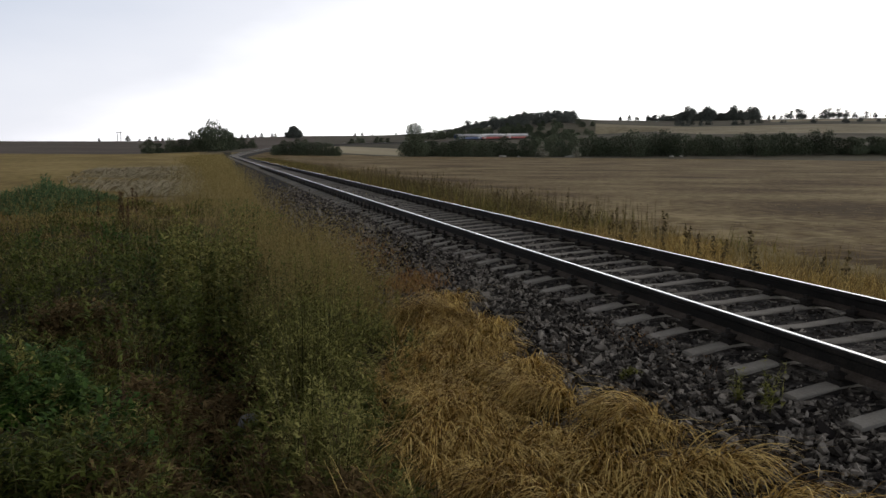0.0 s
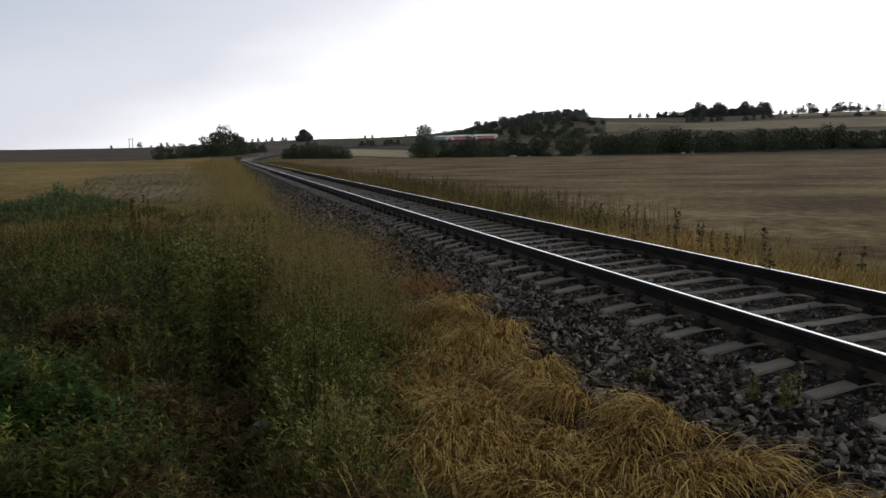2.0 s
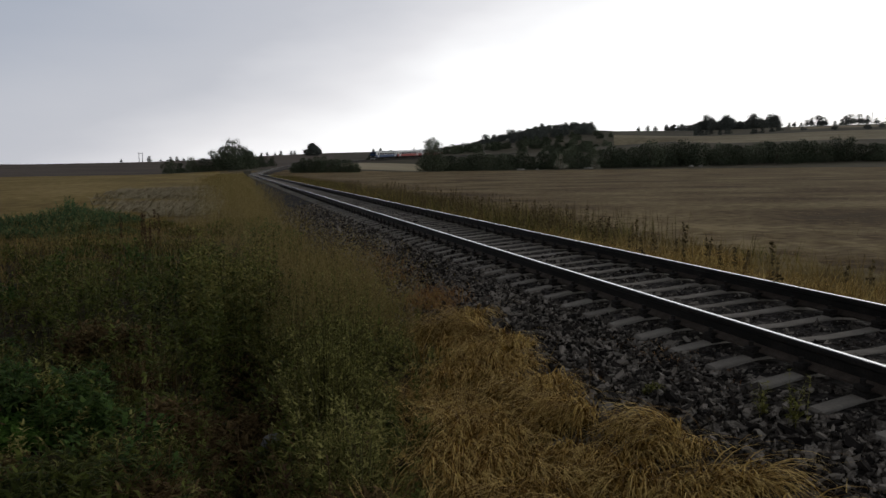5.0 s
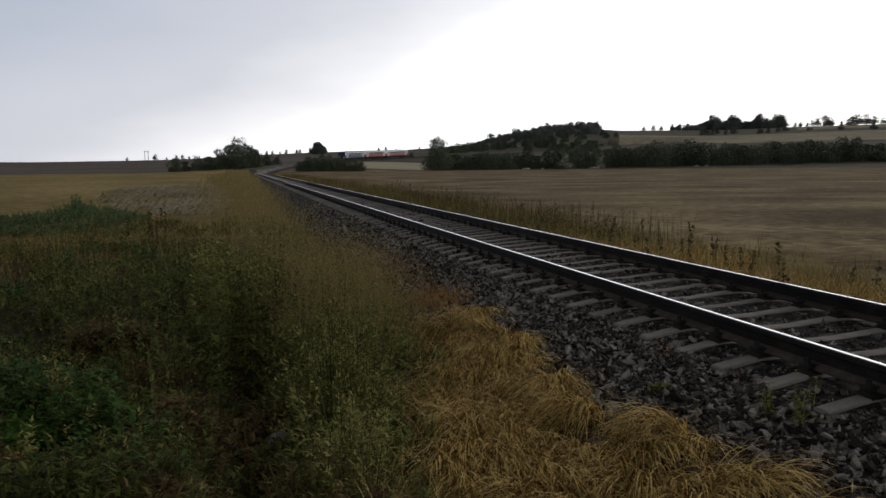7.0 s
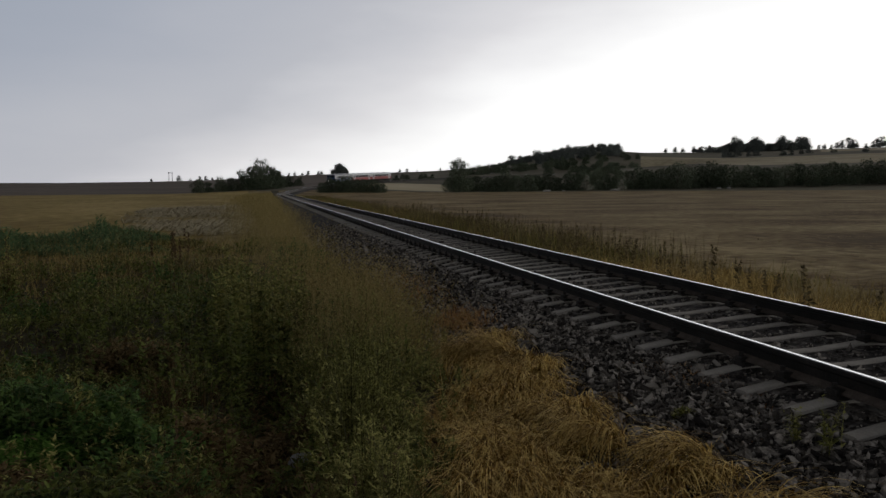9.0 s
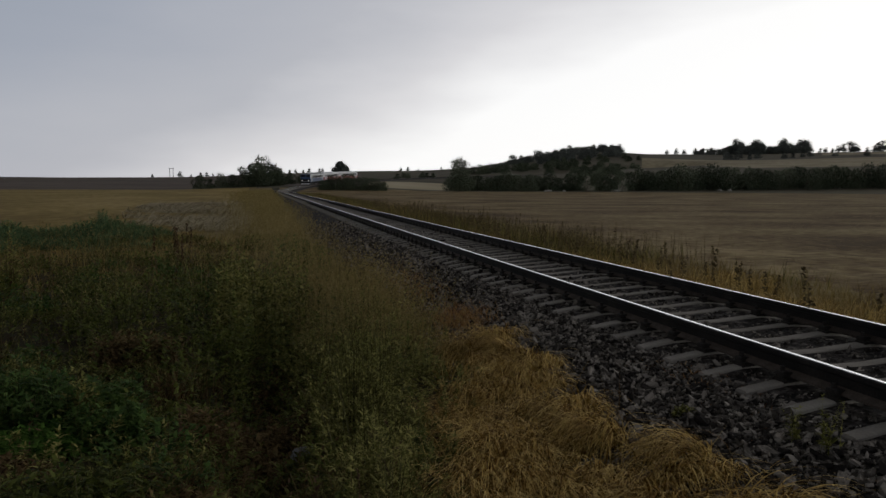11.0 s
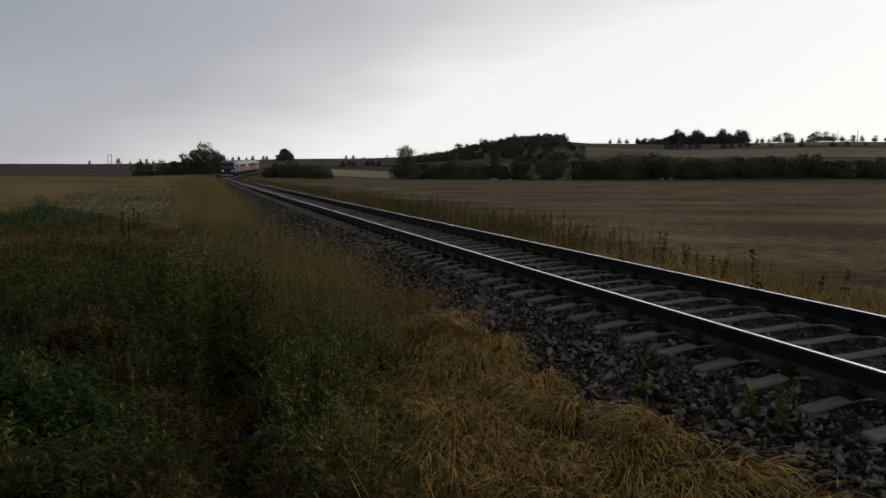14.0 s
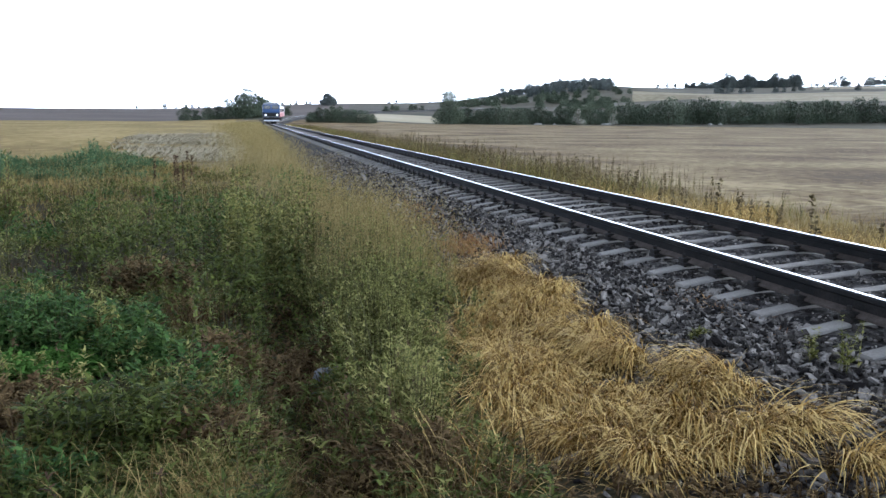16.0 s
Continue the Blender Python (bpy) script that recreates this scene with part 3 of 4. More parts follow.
def bushes(spots, stem, leaf_heap, sprigs=40, nleaf=14, leaf=0.05, slim=0.5):
    """Rounded clumps of sprigs that lean outwards from each (x, y, radius, height), leafy towards their tips."""
    spots = np.asarray(spots, float).reshape(-1, 4)
    if not len(spots):
        return
    q = np.repeat(spots, sprigs, axis=0)
    n = len(q)
    hd, rho = rng.uniform(0, 6.28, n), np.sqrt(rng.random(n))
    out = np.stack([np.cos(hd), np.sin(hd), np.zeros(n)], 1)
    p = np.stack([q[:, 0], q[:, 1], np.zeros(n)], 1) + out * (0.6 * rho * q[:, 2])[:, None]
    p[:, 2] = surface(p[:, 0], p[:, 1])
    h = q[:, 3] * (1 - 0.55 * rho ** 2) * rng.uniform(0.75, 1.2, n)
    reach = 0.5 * rho * q[:, 2] + rng.normal(0, 0.04, n)
    size = np.hypot(h, reach)
    lean = np.arctan2(reach, h)
    blades(stem, p, hd, size, lean * 0.7, lean * 1.3, 0.004 + 0.0003 * np.hypot(q[:, 0], q[:, 1]), segs=2, taper=0.4)
    t = rng.uniform(0.3, 1.05, (n, nleaf))
    pos = p[:, None, :] + out[:, None, :] * (reach[:, None] * t)[..., None] + np.array([0, 0, 1.0]) * (h[:, None] * t)[..., None]
    pos = pos.reshape(-1, 3) + rng.normal(0, 0.012, (n * nleaf, 3))
    far = 0.8 + 0.036 * np.repeat(np.hypot(q[:, 0], q[:, 1]), nleaf)
    L = leaf * rng.uniform(0.6, 1.5, len(pos)) * (1.2 - 0.45 * t.ravel()) * far
    blades(leaf_heap, pos, np.repeat(hd, nleaf) + rng.normal(0, 1.2, len(pos)), L, rng.uniform(0.3, 1.2, len(pos)), rng.uniform(1.1, 2.3, len(pos)), L * slim, segs=2, taper=0.15)


def dist_mask(p, power=1.0, ref=5.0):
    d = np.hypot(p[:, 0], p[:, 1])
    return rng.random(len(p)) < np.clip((ref / d) ** power, 0, 1)


def straw_left(y):
    """Left edge of the straw, which narrows away from the path."""
    return 0.72 + 0.27 * (y - 3.07)


def straw_patch():
    h = Heap()
    near = lambda x: 3.78 - 0.62 * (x - 0.9)
    edge = lambda p: (p[:, 0] > straw_left(p[:, 1]) + 0.08 * np.sin(p[:, 1] * 4.1) + 0.11 * rng.normal(size=len(p))) & (p[:, 0] < np.interp(p[:, 1], [3.0, 3.5, 4.0, 4.5, 5.3, 6.2], [2.48, 2.44, 2.37, 2.25, 2.24, 2.3]) + 0.05 * np.sin(p[:, 1] * 5)) & (p[:, 1] > near(p[:, 0]) + 0.12 * np.sin(p[:, 0] * 7))
    c = scatter(620, 0.4, 2.8, 2.0, 8.0, edge)
    taken = []
    for cx, cy, cz in c:
        if any((cx - a) ** 2 + (cy - b) ** 2 < 0.0225 for a, b in taken):
            continue
        taken.append((cx, cy))
        n = int(rng.uniform(100, 230))
        q = rng.normal(0, 0.045, (n, 2))
        p = np.stack([cx + q[:, 0], cy + q[:, 1], np.zeros(n)], 1)
        p[:, 2] = surface(p[:, 0], p[:, 1])
        lean = np.radians(235 + 35 * math.sin(cx * 3.1 + cy * 2.3) + rng.normal(0, 14))
        hd = lean + rng.normal(0, 0.5, n) + 4.0 * (q[:, 1] * math.cos(lean) - q[:, 0] * math.sin(lean))
        L = rng.uniform(0.3, 0.52) * rng.uniform(0.55, 1.15, n)
        blades(h, p, hd, L, rng.uniform(0.0, 0.75, n), rng.uniform(1.9, 2.75, n), rng.uniform(0.005, 0.012, n), segs=6)
    p = scatter(6000, 0.4, 2.8, 2.0, 8.4, edge)
    blades(h, p, np.radians(235) + rng.normal(0, 0.7, len(p)), rng.uniform(0.15, 0.4, len(p)), rng.uniform(0.7, 1.2, len(p)), rng.uniform(1.5, 2.0, len(p)), rng.uniform(0.003, 0.007, len(p)), segs=3)
    p = scatter(900, 0.5, 2.6, 1.9, 3.9)
    blades(h, p, rng.uniform(0, 6.28, len(p)), rng.uniform(0.1, 0.35, len(p)), rng.uniform(0.8, 1.3, len(p)), rng.uniform(1.5, 1.9, len(p)), 0.005, segs=3)
    p = scatter(2600, 0.35, 1.9, 3.0, 7.5, lambda p: np.abs(p[:, 0] - straw_left(p[:, 1])) < 0.28)
    blades(h, p, rng.uniform(0, 6.28, len(p)), rng.uniform(0.15, 0.42, len(p)), rng.uniform(0.0, 0.6, len(p)), rng.uniform(0.8, 2.2, len(p)), 0.006, segs=4)
    q = scatter(120, 1.1, 2.2, 2.4, 8.2, edge)
    blades(h, q, rng.uniform(0, 6.28, len(q)), rng.uniform(0.2, 0.5, len(q)), 0.1, rng.uniform(0.3, 1.4, len(q)), 0.003, segs=3)
    q = np.array([[2.16, 6.24, 0.3], [2.19, 6.22, 0.3], [2.12, 6.28, 0.3], [2.2, 6.3, 0.3]])
    blades(h, q, np.array([2.6, 2.9, 2.2, 0.4]), np.array([0.42, 0.36, 0.3, 0.25]), 0.05, 0.45, 0.009, segs=3)
    stuff("straw_grass", h, "straw", "golden lodged dry grass matted over the ballast foot", "dry grass")


straw_patch()


def lumps(p):
    """Uneven height of the weeds, in bushy lumps."""
    near = 0.5 + 0.5 * smooth(3.5, 7.0, p[:, 1])
    return near * np.clip(0.40 + 0.30 * ripple(p[:, 0], p[:, 1], 2.1, 0.7) + 0.14 * ripple(p[:, 0], p[:, 1], 6.0, 2.0), 0.08, 1)


def open_spot(x, y):
    """Places among the weeds that stay low: bright herbs, bare earth, withered tufts."""
    hit = np.zeros(np.shape(x), bool)
    for a, b, c in ((-1.5, 5.55, 0.5), (-2.2, 5.7, 0.55), (-1.4, 5.0, 0.5), (-2.0, 5.1, 0.45), (-1.3, 4.55, 0.4), (-1.05, 7.6, 0.45)):
        hit = hit | ((x - a) ** 2 + 2 * (y - b) ** 2 < c * c)
    return hit


def left_verge():
    stem, grass, herb, nettle, grey, dead, feather, lime, brown, pale = (Heap() for _ in range(10))
    clear = lambda p: (p[:, 0] < np.minimum(straw_left(p[:, 1]) - 0.05, 1.55)) & (np.abs(p[:, 0] - 0.05 - 0.12 * np.sin(p[:, 1] * 0.9)) > np.where(p[:, 1] < 10.5, 0.2, 0) * rng.random(len(p)) ** 0.8)
    # olive grass everywhere
    p = scatter(55000, -13, 1.6, 2.2, 30, lambda p: clear(p) & dist_mask(p, 0.9, 4.5))
    tall = (0.65 + 0.4 * ripple(p[:, 0], p[:, 1], 1.9, 3.0)) * (1 - 0.45 * smooth(11, 18, p[:, 1])) * (0.55 + 0.45 * smooth(3.5, 7, p[:, 1]))
    blades(grass, p, rng.uniform(0, 6.28, len(p)), rng.uniform(0.18, 0.46, len(p)) * tall, rng.uniform(0, 0.7, len(p)), rng.uniform(1.0, 2.4, len(p)), rng.uniform(0.004, 0.008, len(p)) * (1 + np.hypot(p[:, 0], p[:, 1]) * 0.05), segs=3)
    # leafy green herbs in patches
    def patch(p, k, seed):
        return ripple(p[:, 0], p[:, 1], k, seed) + 0.5 * ripple(p[:, 0], p[:, 1], k * 2.3, seed + 1)
    p = scatter(3200, -12, 1.3, 2.4, 27, lambda p: clear(p) & ~open_spot(p[:, 0], p[:, 1]) & dist_mask(p, 0.85, 5))
    green = patch(p, 1.5, 5.0)
    bare = (p[:, 1] < 5.6) & (green < 0.15) | (green < -0.75)
    weeds(p[~bare], stem, herb, (lumps(p) * (1 - 0.75 * smooth(10.5, 14.5, p[:, 1])))[~bare], nleaf=18, leaf=0.05, spread=0.85)
    q = p[bare & (rng.random(len(p)) < 0.3)]
    weeds(q, dead, brown, 0.22, nleaf=16, leaf=0.045, spread=0.8)
    p = scatter(2000, -3.5, 0.9, 2.4, 9, lambda p: dist_mask(p, 0.8, 4.5))
    weeds(p[patch(p, 2.2, 1.0) > 0], stem, grey, 0.26, nleaf=18, leaf=0.036, spread=0.7)
    p = scatter(420, -0.35, 0.45, 2.6, 9, lambda p: np.abs(p[:, 0] - 0.05) > 0.14)
    weeds(p, dead, herb, 0.32, nleaf=22, leaf=0.04, spread=0.7)
    p = scatter(300, -0.2, 0.4, 3.0, 10.0)
    weeds(p, dead, herb, 0.2, nleaf=18, leaf=0.035, spread=1.0)
    weeds(scatter(160, -0.25, 0.45, 3.0, 8.0), dead, brown, 0.24, nleaf=16, leaf=0.04, spread=1.0)
    # tall weeds with pale heads beside the ditch
    p = scatter(230, -0.45, 0.5, 8.4, 11.0)
    weeds(p[:110], stem, grey, 0.95, nleaf=44, leaf=0.055, spread=0.15)
    weeds(scatter(110, -1.0, 0.6, 7.0, 11.5), stem, herb, 0.75, nleaf=36, leaf=0.05, spread=0.25)
    # silvery weeds between ditch and straw
    p = scatter(480, 0.3, 1.85, 3.6, 9.8, lambda p: p[:, 0] < straw_left(p[:, 1]) + 0.1 * rng.normal(size=len(p)))
    weeds(p, stem, grey, np.clip(0.2 + 0.62 * (straw_left(p[:, 1]) - p[:, 0]), 0.16, 0.6) * (1 + 0.45 * ripple(p[:, 0], p[:, 1], 3.4, 1.0)), nleaf=30, leaf=0.032, spread=0.95)
    # nettles and low bright green
    for cx, cy, rad, n, hh, where in ((-1.35, 6.1, 0.5, 260, 0.34, nettle), (-1.0, 5.6, 0.25, 80, 0.26, nettle), (-2.2, 6.4, 0.8, 330, 0.42, nettle), (-3.0, 7.4, 0.5, 140, 0.5, nettle), (-1.5, 5.55, 0.38, 420, 0.12, lime), (-2.3, 5.7, 0.4, 300, 0.13, lime), (-1.45, 4.85, 0.4, 260, 0.16, brown), (-0.45, 4.25, 0.35, 160, 0.2, brown), (0.35, 3.6, 0.3, 220, 0.2, brown), (-0.1, 5.6, 0.4, 200, 0.22, brown), (-1.08, 7.6, 0.35, 220, 0.4, brown), (-3.6, 8.5, 0.9, 300, 0.6, herb), (-0.9, 4.2, 0.4, 160, 0.35, herb)):
        a, r = rng.uniform(0, 6.28, n), rad * np.sqrt(rng.random(n))
        q = np.stack([cx + r * np.cos(a), cy + r * np.sin(a) * 0.7, np.zeros(n)], 1); q[:, 2] = surface(q[:, 0], q[:, 1])
        weeds(q, stem, where, hh, nleaf=16, leaf=0.055, spread=0.5)
    # rounded clumps, low near the path, higher in the middle, low again towards the field
    kinds = {k: [] for k in ("herb", "grass", "grey", "nettle", "brown")}
    taken = []
    for k in range(2600):
        y = 2.7 + 24 * rng.random() ** 1.5
        x = rng.uniform(-0.62 * y - 0.4, 1.4)
        rad = rng.uniform(0.16, 0.34) * (1 + 0.05 * y)
        if abs(x - 0.05 - 0.12 * math.sin(y * 0.9)) < (0.17 + 0.5 * rad if y < 10.5 else 0) or x > straw_left(y) - 0.25 or (x > 0.3 and y < 9.5):
            continue
        if any((x - a) ** 2 + (y - b) ** 2 < (0.7 * (rad + c)) ** 2 for a, b, c in taken):
            continue
        if open_spot(x, y) or (y > 12.5 and rng.random() < 0.75):
            continue
        taken.append((x, y, rad))
        h = (0.13 + 0.38 * smooth(3.6, 8.0, y) - 0.28 * smooth(11.0, 16.0, y)) * rng.uniform(0.6, 1.4) * (0.5 + 1.1 * np.clip(0.5 + 0.6 * ripple(x, y, 1.3, 0.4), 0, 1))
        v = patch(np.array([[x, y]]), 1.2, 2.0)[0] + rng.normal(0, 0.4)
        kind = "grey" if v < -0.75 else "grass" if v < -0.05 else "nettle" if v > 0.85 else "herb"
        if y < 5.2 and rng.random() < 0.1:
            kind = "brown"
        kinds[kind].append((x, y, rad, h))
    for kind, where in (("herb", herb), ("grass", grass), ("grey", grey), ("nettle", nettle), ("brown", brown)):
        bushes(kinds[kind], stem, where, sprigs=34, nleaf=13, leaf=0.05 if kind != "grey" else 0.038, slim=0.48 if kind in ("herb", "nettle") else 0.25)
    bushes([(-1.5, 6.3, 0.3, 0.36), (-1.9, 6.4, 0.3, 0.4), (-2.3, 6.6, 0.35, 0.42), (-1.15, 6.05, 0.22, 0.28), (-2.7, 6.9, 0.3, 0.45), (-3.2, 7.3, 0.35, 0.4)], stem, nettle, sprigs=60, nleaf=18, leaf=0.06, slim=0.5)
    bushes([(-1.62 + 0.17 * k, 5.5 + 0.12 * (k % 3), 0.2, 0.15) for k in range(-7, 3)], lime, lime, sprigs=90, nleaf=12, leaf=0.045, slim=0.6)
    # a tall thistle-like weed standing over the rest
    bushes([(-3.7, 13.6, 0.16, 0.95), (-1.2, 5.9, 0.12, 0.42)], dead, grey, sprigs=30, nleaf=20, leaf=0.05, slim=0.35)
    # low leafy mat across the foreground
    p = scatter(2100, -2.3, 0.95, 2.5, 5.2, lambda p: (np.abs(p[:, 0] - 0.1) > 0.12) & ~open_spot(p[:, 0], p[:, 1]))
    weeds(p, stem, herb, 0.17, nleaf=16, leaf=0.04, spread=1.0)
    # plumes between ditch and straw
    bushes([(0.42 + 0.5 * rng.random() * (straw_left(y) - 0.5), y, rng.uniform(0.16, 0.32), rng.uniform(0.22, 0.62)) for y in rng.uniform(3.9, 9.4, 46)], stem, grey, sprigs=44, nleaf=26, leaf=0.036, slim=0.3)
    # dead brown dock and rank stems
    p = scatter(1300, -9, 1.0, 2.4, 20, lambda p: dist_mask(p, 0.8, 5) & clear(p))
    weeds(p, dead, dead, 0.36, nleaf=12, leaf=0.032, spread=0.6)
    weeds(scatter(380, 0.55, 2.2, 2.0, 3.7, lambda p: p[:, 1] < 4.0 - 0.6 * (p[:, 0] - 0.6)), dead, brown, 0.13, nleaf=12, leaf=0.03, spread=0.9)
    for cx, cy in ((-0.7, 6.55), (-0.62, 6.7), (-0.43, 4.4), (-0.3, 4.5), (0.0, 5.2), (0.1, 3.7), (0.3, 4.2), (0.6, 3.2), (0.5, 3.5), (-0.95, 4.3)):
        q = np.stack([rng.normal(cx, 0.14, 150), rng.normal(cy, 0.16, 150), np.zeros(150)], 1); q[:, 2] = surface(q[:, 0], q[:, 1]) + 0.05
        blades(brown, q, rng.uniform(0, 6.28, 150), rng.uniform(0.15, 0.4, 150), 0.2, rng.uniform(0.9, 2.2, 150), 0.006)
    # dark seed spikes
    for k in range(9):
        cx, cy, hh = rng.normal(-1.1, 0.22), rng.normal(12.7, 0.3), rng.uniform(0.6, 0.85)
        q = np.array([[cx, cy, float(surface(np.array([cx]), np.array([cy]))[0])]])
        tip = blades(dead, q, np.array([1.0]), np.array([hh]), 0.02, 0.1, 0.008)
        c = tip + rng.normal(0, 1, (70, 3)) * np.array([0.01, 0.01, 0.0]) - np.array([0, 0, 1.0]) * rng.uniform(0, 0.3, 70)[:, None]
        flakes(dead, c, 0.022)
    # soft feathery grass along the foot of the bank
    def strip(p):
        off = (p[:, 0] - 0.85 - 0.003 * p[:, 1]) / np.where(p[:, 0] < 0.85, 1.1 + 0.012 * p[:, 1], 0.62)
        return (rng.random(len(p)) < np.exp(-off ** 2)) & ((p[:, 1] > 12) | (p[:, 0] > 0.45)) & dist_mask(p, 0.55, 9)
    p = np.vstack([scatter(120000, -4.5, 2.6, 7.4, 140, strip), scatter(4200, 0.35, 1.6, 7.0, 12.0, lambda p: p[:, 0] < straw_left(p[:, 1]) - 0.1), scatter(5000, -7, 0.9, 13, 29, lambda p: dist_mask(p, 0.8, 8) & (ripple(p[:, 0], p[:, 1], 0.55, 1.0) > 0.05))])
    d = np.hypot(p[:, 0], p[:, 1])
    L = rng.uniform(0.4, 0.75, len(p))
    tip = blades(feather, p, rng.normal(0.4, 1.2, len(p)), L, rng.uniform(0, 0.25, len(p)), rng.uniform(0.2, 0.9, len(p)), 0.002 + 0.00018 * d, segs=3)
    k = rng.integers(0, len(p), 60000)
    c = p[k] + (tip[k] - p[k]) * rng.uniform(0.6, 1.03, 60000)[:, None] + rng.normal(0, 0.02, (60000, 3))
    flakes(feather, c, 0.009 + 0.0006 * d[k])
    stuff("olive_grass", grass, "grass", "rank olive-green grass in the trackside verge", "grass")
    stuff("herb_stems", stem, "stem", "thin olive stems of trackside weeds", "weeds")
    stuff("green_herbs", herb, "herb", "leafy dark green weeds in the verge", "weeds")
    stuff("nettles", nettle, "nettle", "bright green nettles and low herbs", "weeds")
    for cx, cy, n in ((-0.2, 3.5, 900), (0.15, 3.2, 700), (-1.3, 3.9, 400), (0.55, 4.3, 420), (-0.6, 3.2, 500), (0.5, 3.5, 500), (-0.5, 4.1, 300), (-1.9, 4.4, 300)):
        q = np.stack([rng.normal(cx, 0.22, n), rng.normal(cy, 0.2, n), np.zeros(n)], 1); q[:, 2] = surface(q[:, 0], q[:, 1])
        blades(pale, q, rng.uniform(0, 6.28, n), rng.uniform(0.12, 0.38, n), 0.2, rng.uniform(0.7, 2.1, n), 0.0045, segs=4)
    q = scatter(16000, -14, -0.2, 11.5, 27, lambda p: dist_mask(p, 0.6, 14) & (rng.random(len(p)) < smooth(11.5, 15, p[:, 1])))
    blades(pale, q, rng.uniform(0, 6.28, len(q)), rng.uniform(0.16, 0.36, len(q)), rng.uniform(0, 0.5, len(q)), rng.uniform(0.7, 2.0, len(q)), 0.011, segs=3)
    stuff("pale_tufts", pale, "drygrass", "yellowed soft grass among and behind the weeds", "dry grass")
    stuff("brown_herbs", brown, "brownherb", "withered rust-brown herbs in the verge", "weeds")
    stuff("low_herbs", lime, "lime", "low bright yellow-green herbs", "weeds")
    stuff("grey_weeds", grey, "weedgrey", "silvery grey-green weeds with pale tops", "weeds")
    stuff("dead_weeds", dead, "dead", "dead brown dock stems and seed spikes", "weeds")
    stuff("feathery_grass", feather, "feather", "soft beige feathery grass along the bank", "dry grass")


left_verge()


def around_path():
    """Trodden grass, straw and stones round and behind the standpoint."""
    g, st, peb = Heap(), Heap(), Heap()
    p = scatter(26000, -9, 1.6, -14, 2.6)
    blades(g, p, rng.uniform(0, 6.28, len(p)), rng.uniform(0.06, 0.26, len(p)), rng.uniform(0.2, 0.9, len(p)), rng.uniform(0.9, 2.1, len(p)), 0.008, segs=3)
    p = scatter(9000, -9, -1.0, -14, 2.6, lambda p: ripple(p[:, 0], p[:, 1], 1.1, 2.0) > -0.1)
    blades(g, p, rng.uniform(0, 6.28, len(p)), rng.uniform(0.25, 0.55, len(p)), rng.uniform(0.0, 0.3, len(p)), rng.uniform(0.5, 1.5, len(p)), 0.008, segs=3)
    p = scatter(9000, 1.0, 2.3, -14, 2.4)
    blades(st, p, np.radians(225) + rng.normal(0, 0.8, len(p)), rng.uniform(0.15, 0.4, len(p)), rng.uniform(0.3, 1.0, len(p)), rng.uniform(1.5, 2.3, len(p)), 0.007, segs=3)
    p = scatter(420, 0.9, 2.6, 1.6, 3.9)
    for x, y, z in p:
        e = 0.016 * rng.uniform(0.6, 1.5)
        c = np.array([[a, b, k] for a in (-1.2, 1.2) for b in (-0.8, 0.8) for k in (-0.5, 0.5)]) * rng.uniform(0.6, 1.2, (8, 1)) * e
        c = c @ np.array(Euler((rng.normal(0, 0.5), rng.normal(0, 0.5), rng.uniform(0, 6.28))).to_matrix()).T + np.array([x, y, z + 0.3 * e])
        peb.add(c[None], np.array([[0, 1, 3, 2], [4, 6, 7, 5], [0, 4, 5, 1], [2, 3, 7, 6], [0, 2, 6, 4], [1, 5, 7, 3]]))
    stuff("strewn_stones", peb, "stone", "grey crushed stones strewn below the dry grass", "stones")
    stuff("path_grass", g, "grass", "short trodden grass beside the track", "grass")
    stuff("path_straw", st, "straw", "dry straw-coloured grass along the ballast foot", "dry grass")


around_path()


def reeds():
    h = Heap()
    spots = []
    for k in range(150):
        az, d = radians(rng.uniform(-31, -6.2)), rng.normal(27.5, 2.2)
        ragged = 0.72 + 0.28 * math.sin(math.degrees(az) * 1.1) + 0.12 * math.sin(math.degrees(az) * 3.7)
        spots.append((d * math.sin(az), d * math.cos(az), rng.uniform(0.45, 0.8), rng.uniform(0.5, 0.8) * ragged))
    bushes(spots, h, h, sprigs=60, nleaf=9, leaf=0.08, slim=0.22)
    stuff("reeds", h, "reed", "clump of dark green reeds at the field edge", "reeds")
    s = Heap()
    n = 16000
    p = np.stack([rng.uniform(-9, -0.5, n), rng.uniform(31, 75, n), np.zeros(n)], 1)
    p = p[(np.degrees(np.arctan2(p[:, 0], p[:, 1])) > -8.5) & (ripple(p[:, 0], p[:, 1], 0.45, 4.0) > -0.15)]
    p[:, 2] = land(p[:, 0], p[:, 1]) + 0.03
    blades(s, p, rng.normal(0.2, 0.8, len(p)), rng.uniform(0.4, 0.9, len(p)), rng.uniform(0.7, 1.3, len(p)), rng.uniform(1.3, 1.8, len(p)), 0.05, segs=2)
    stuff("flattened_straw", s, "bleached", "pale flattened straw in the stubble field", "straw")


reeds()


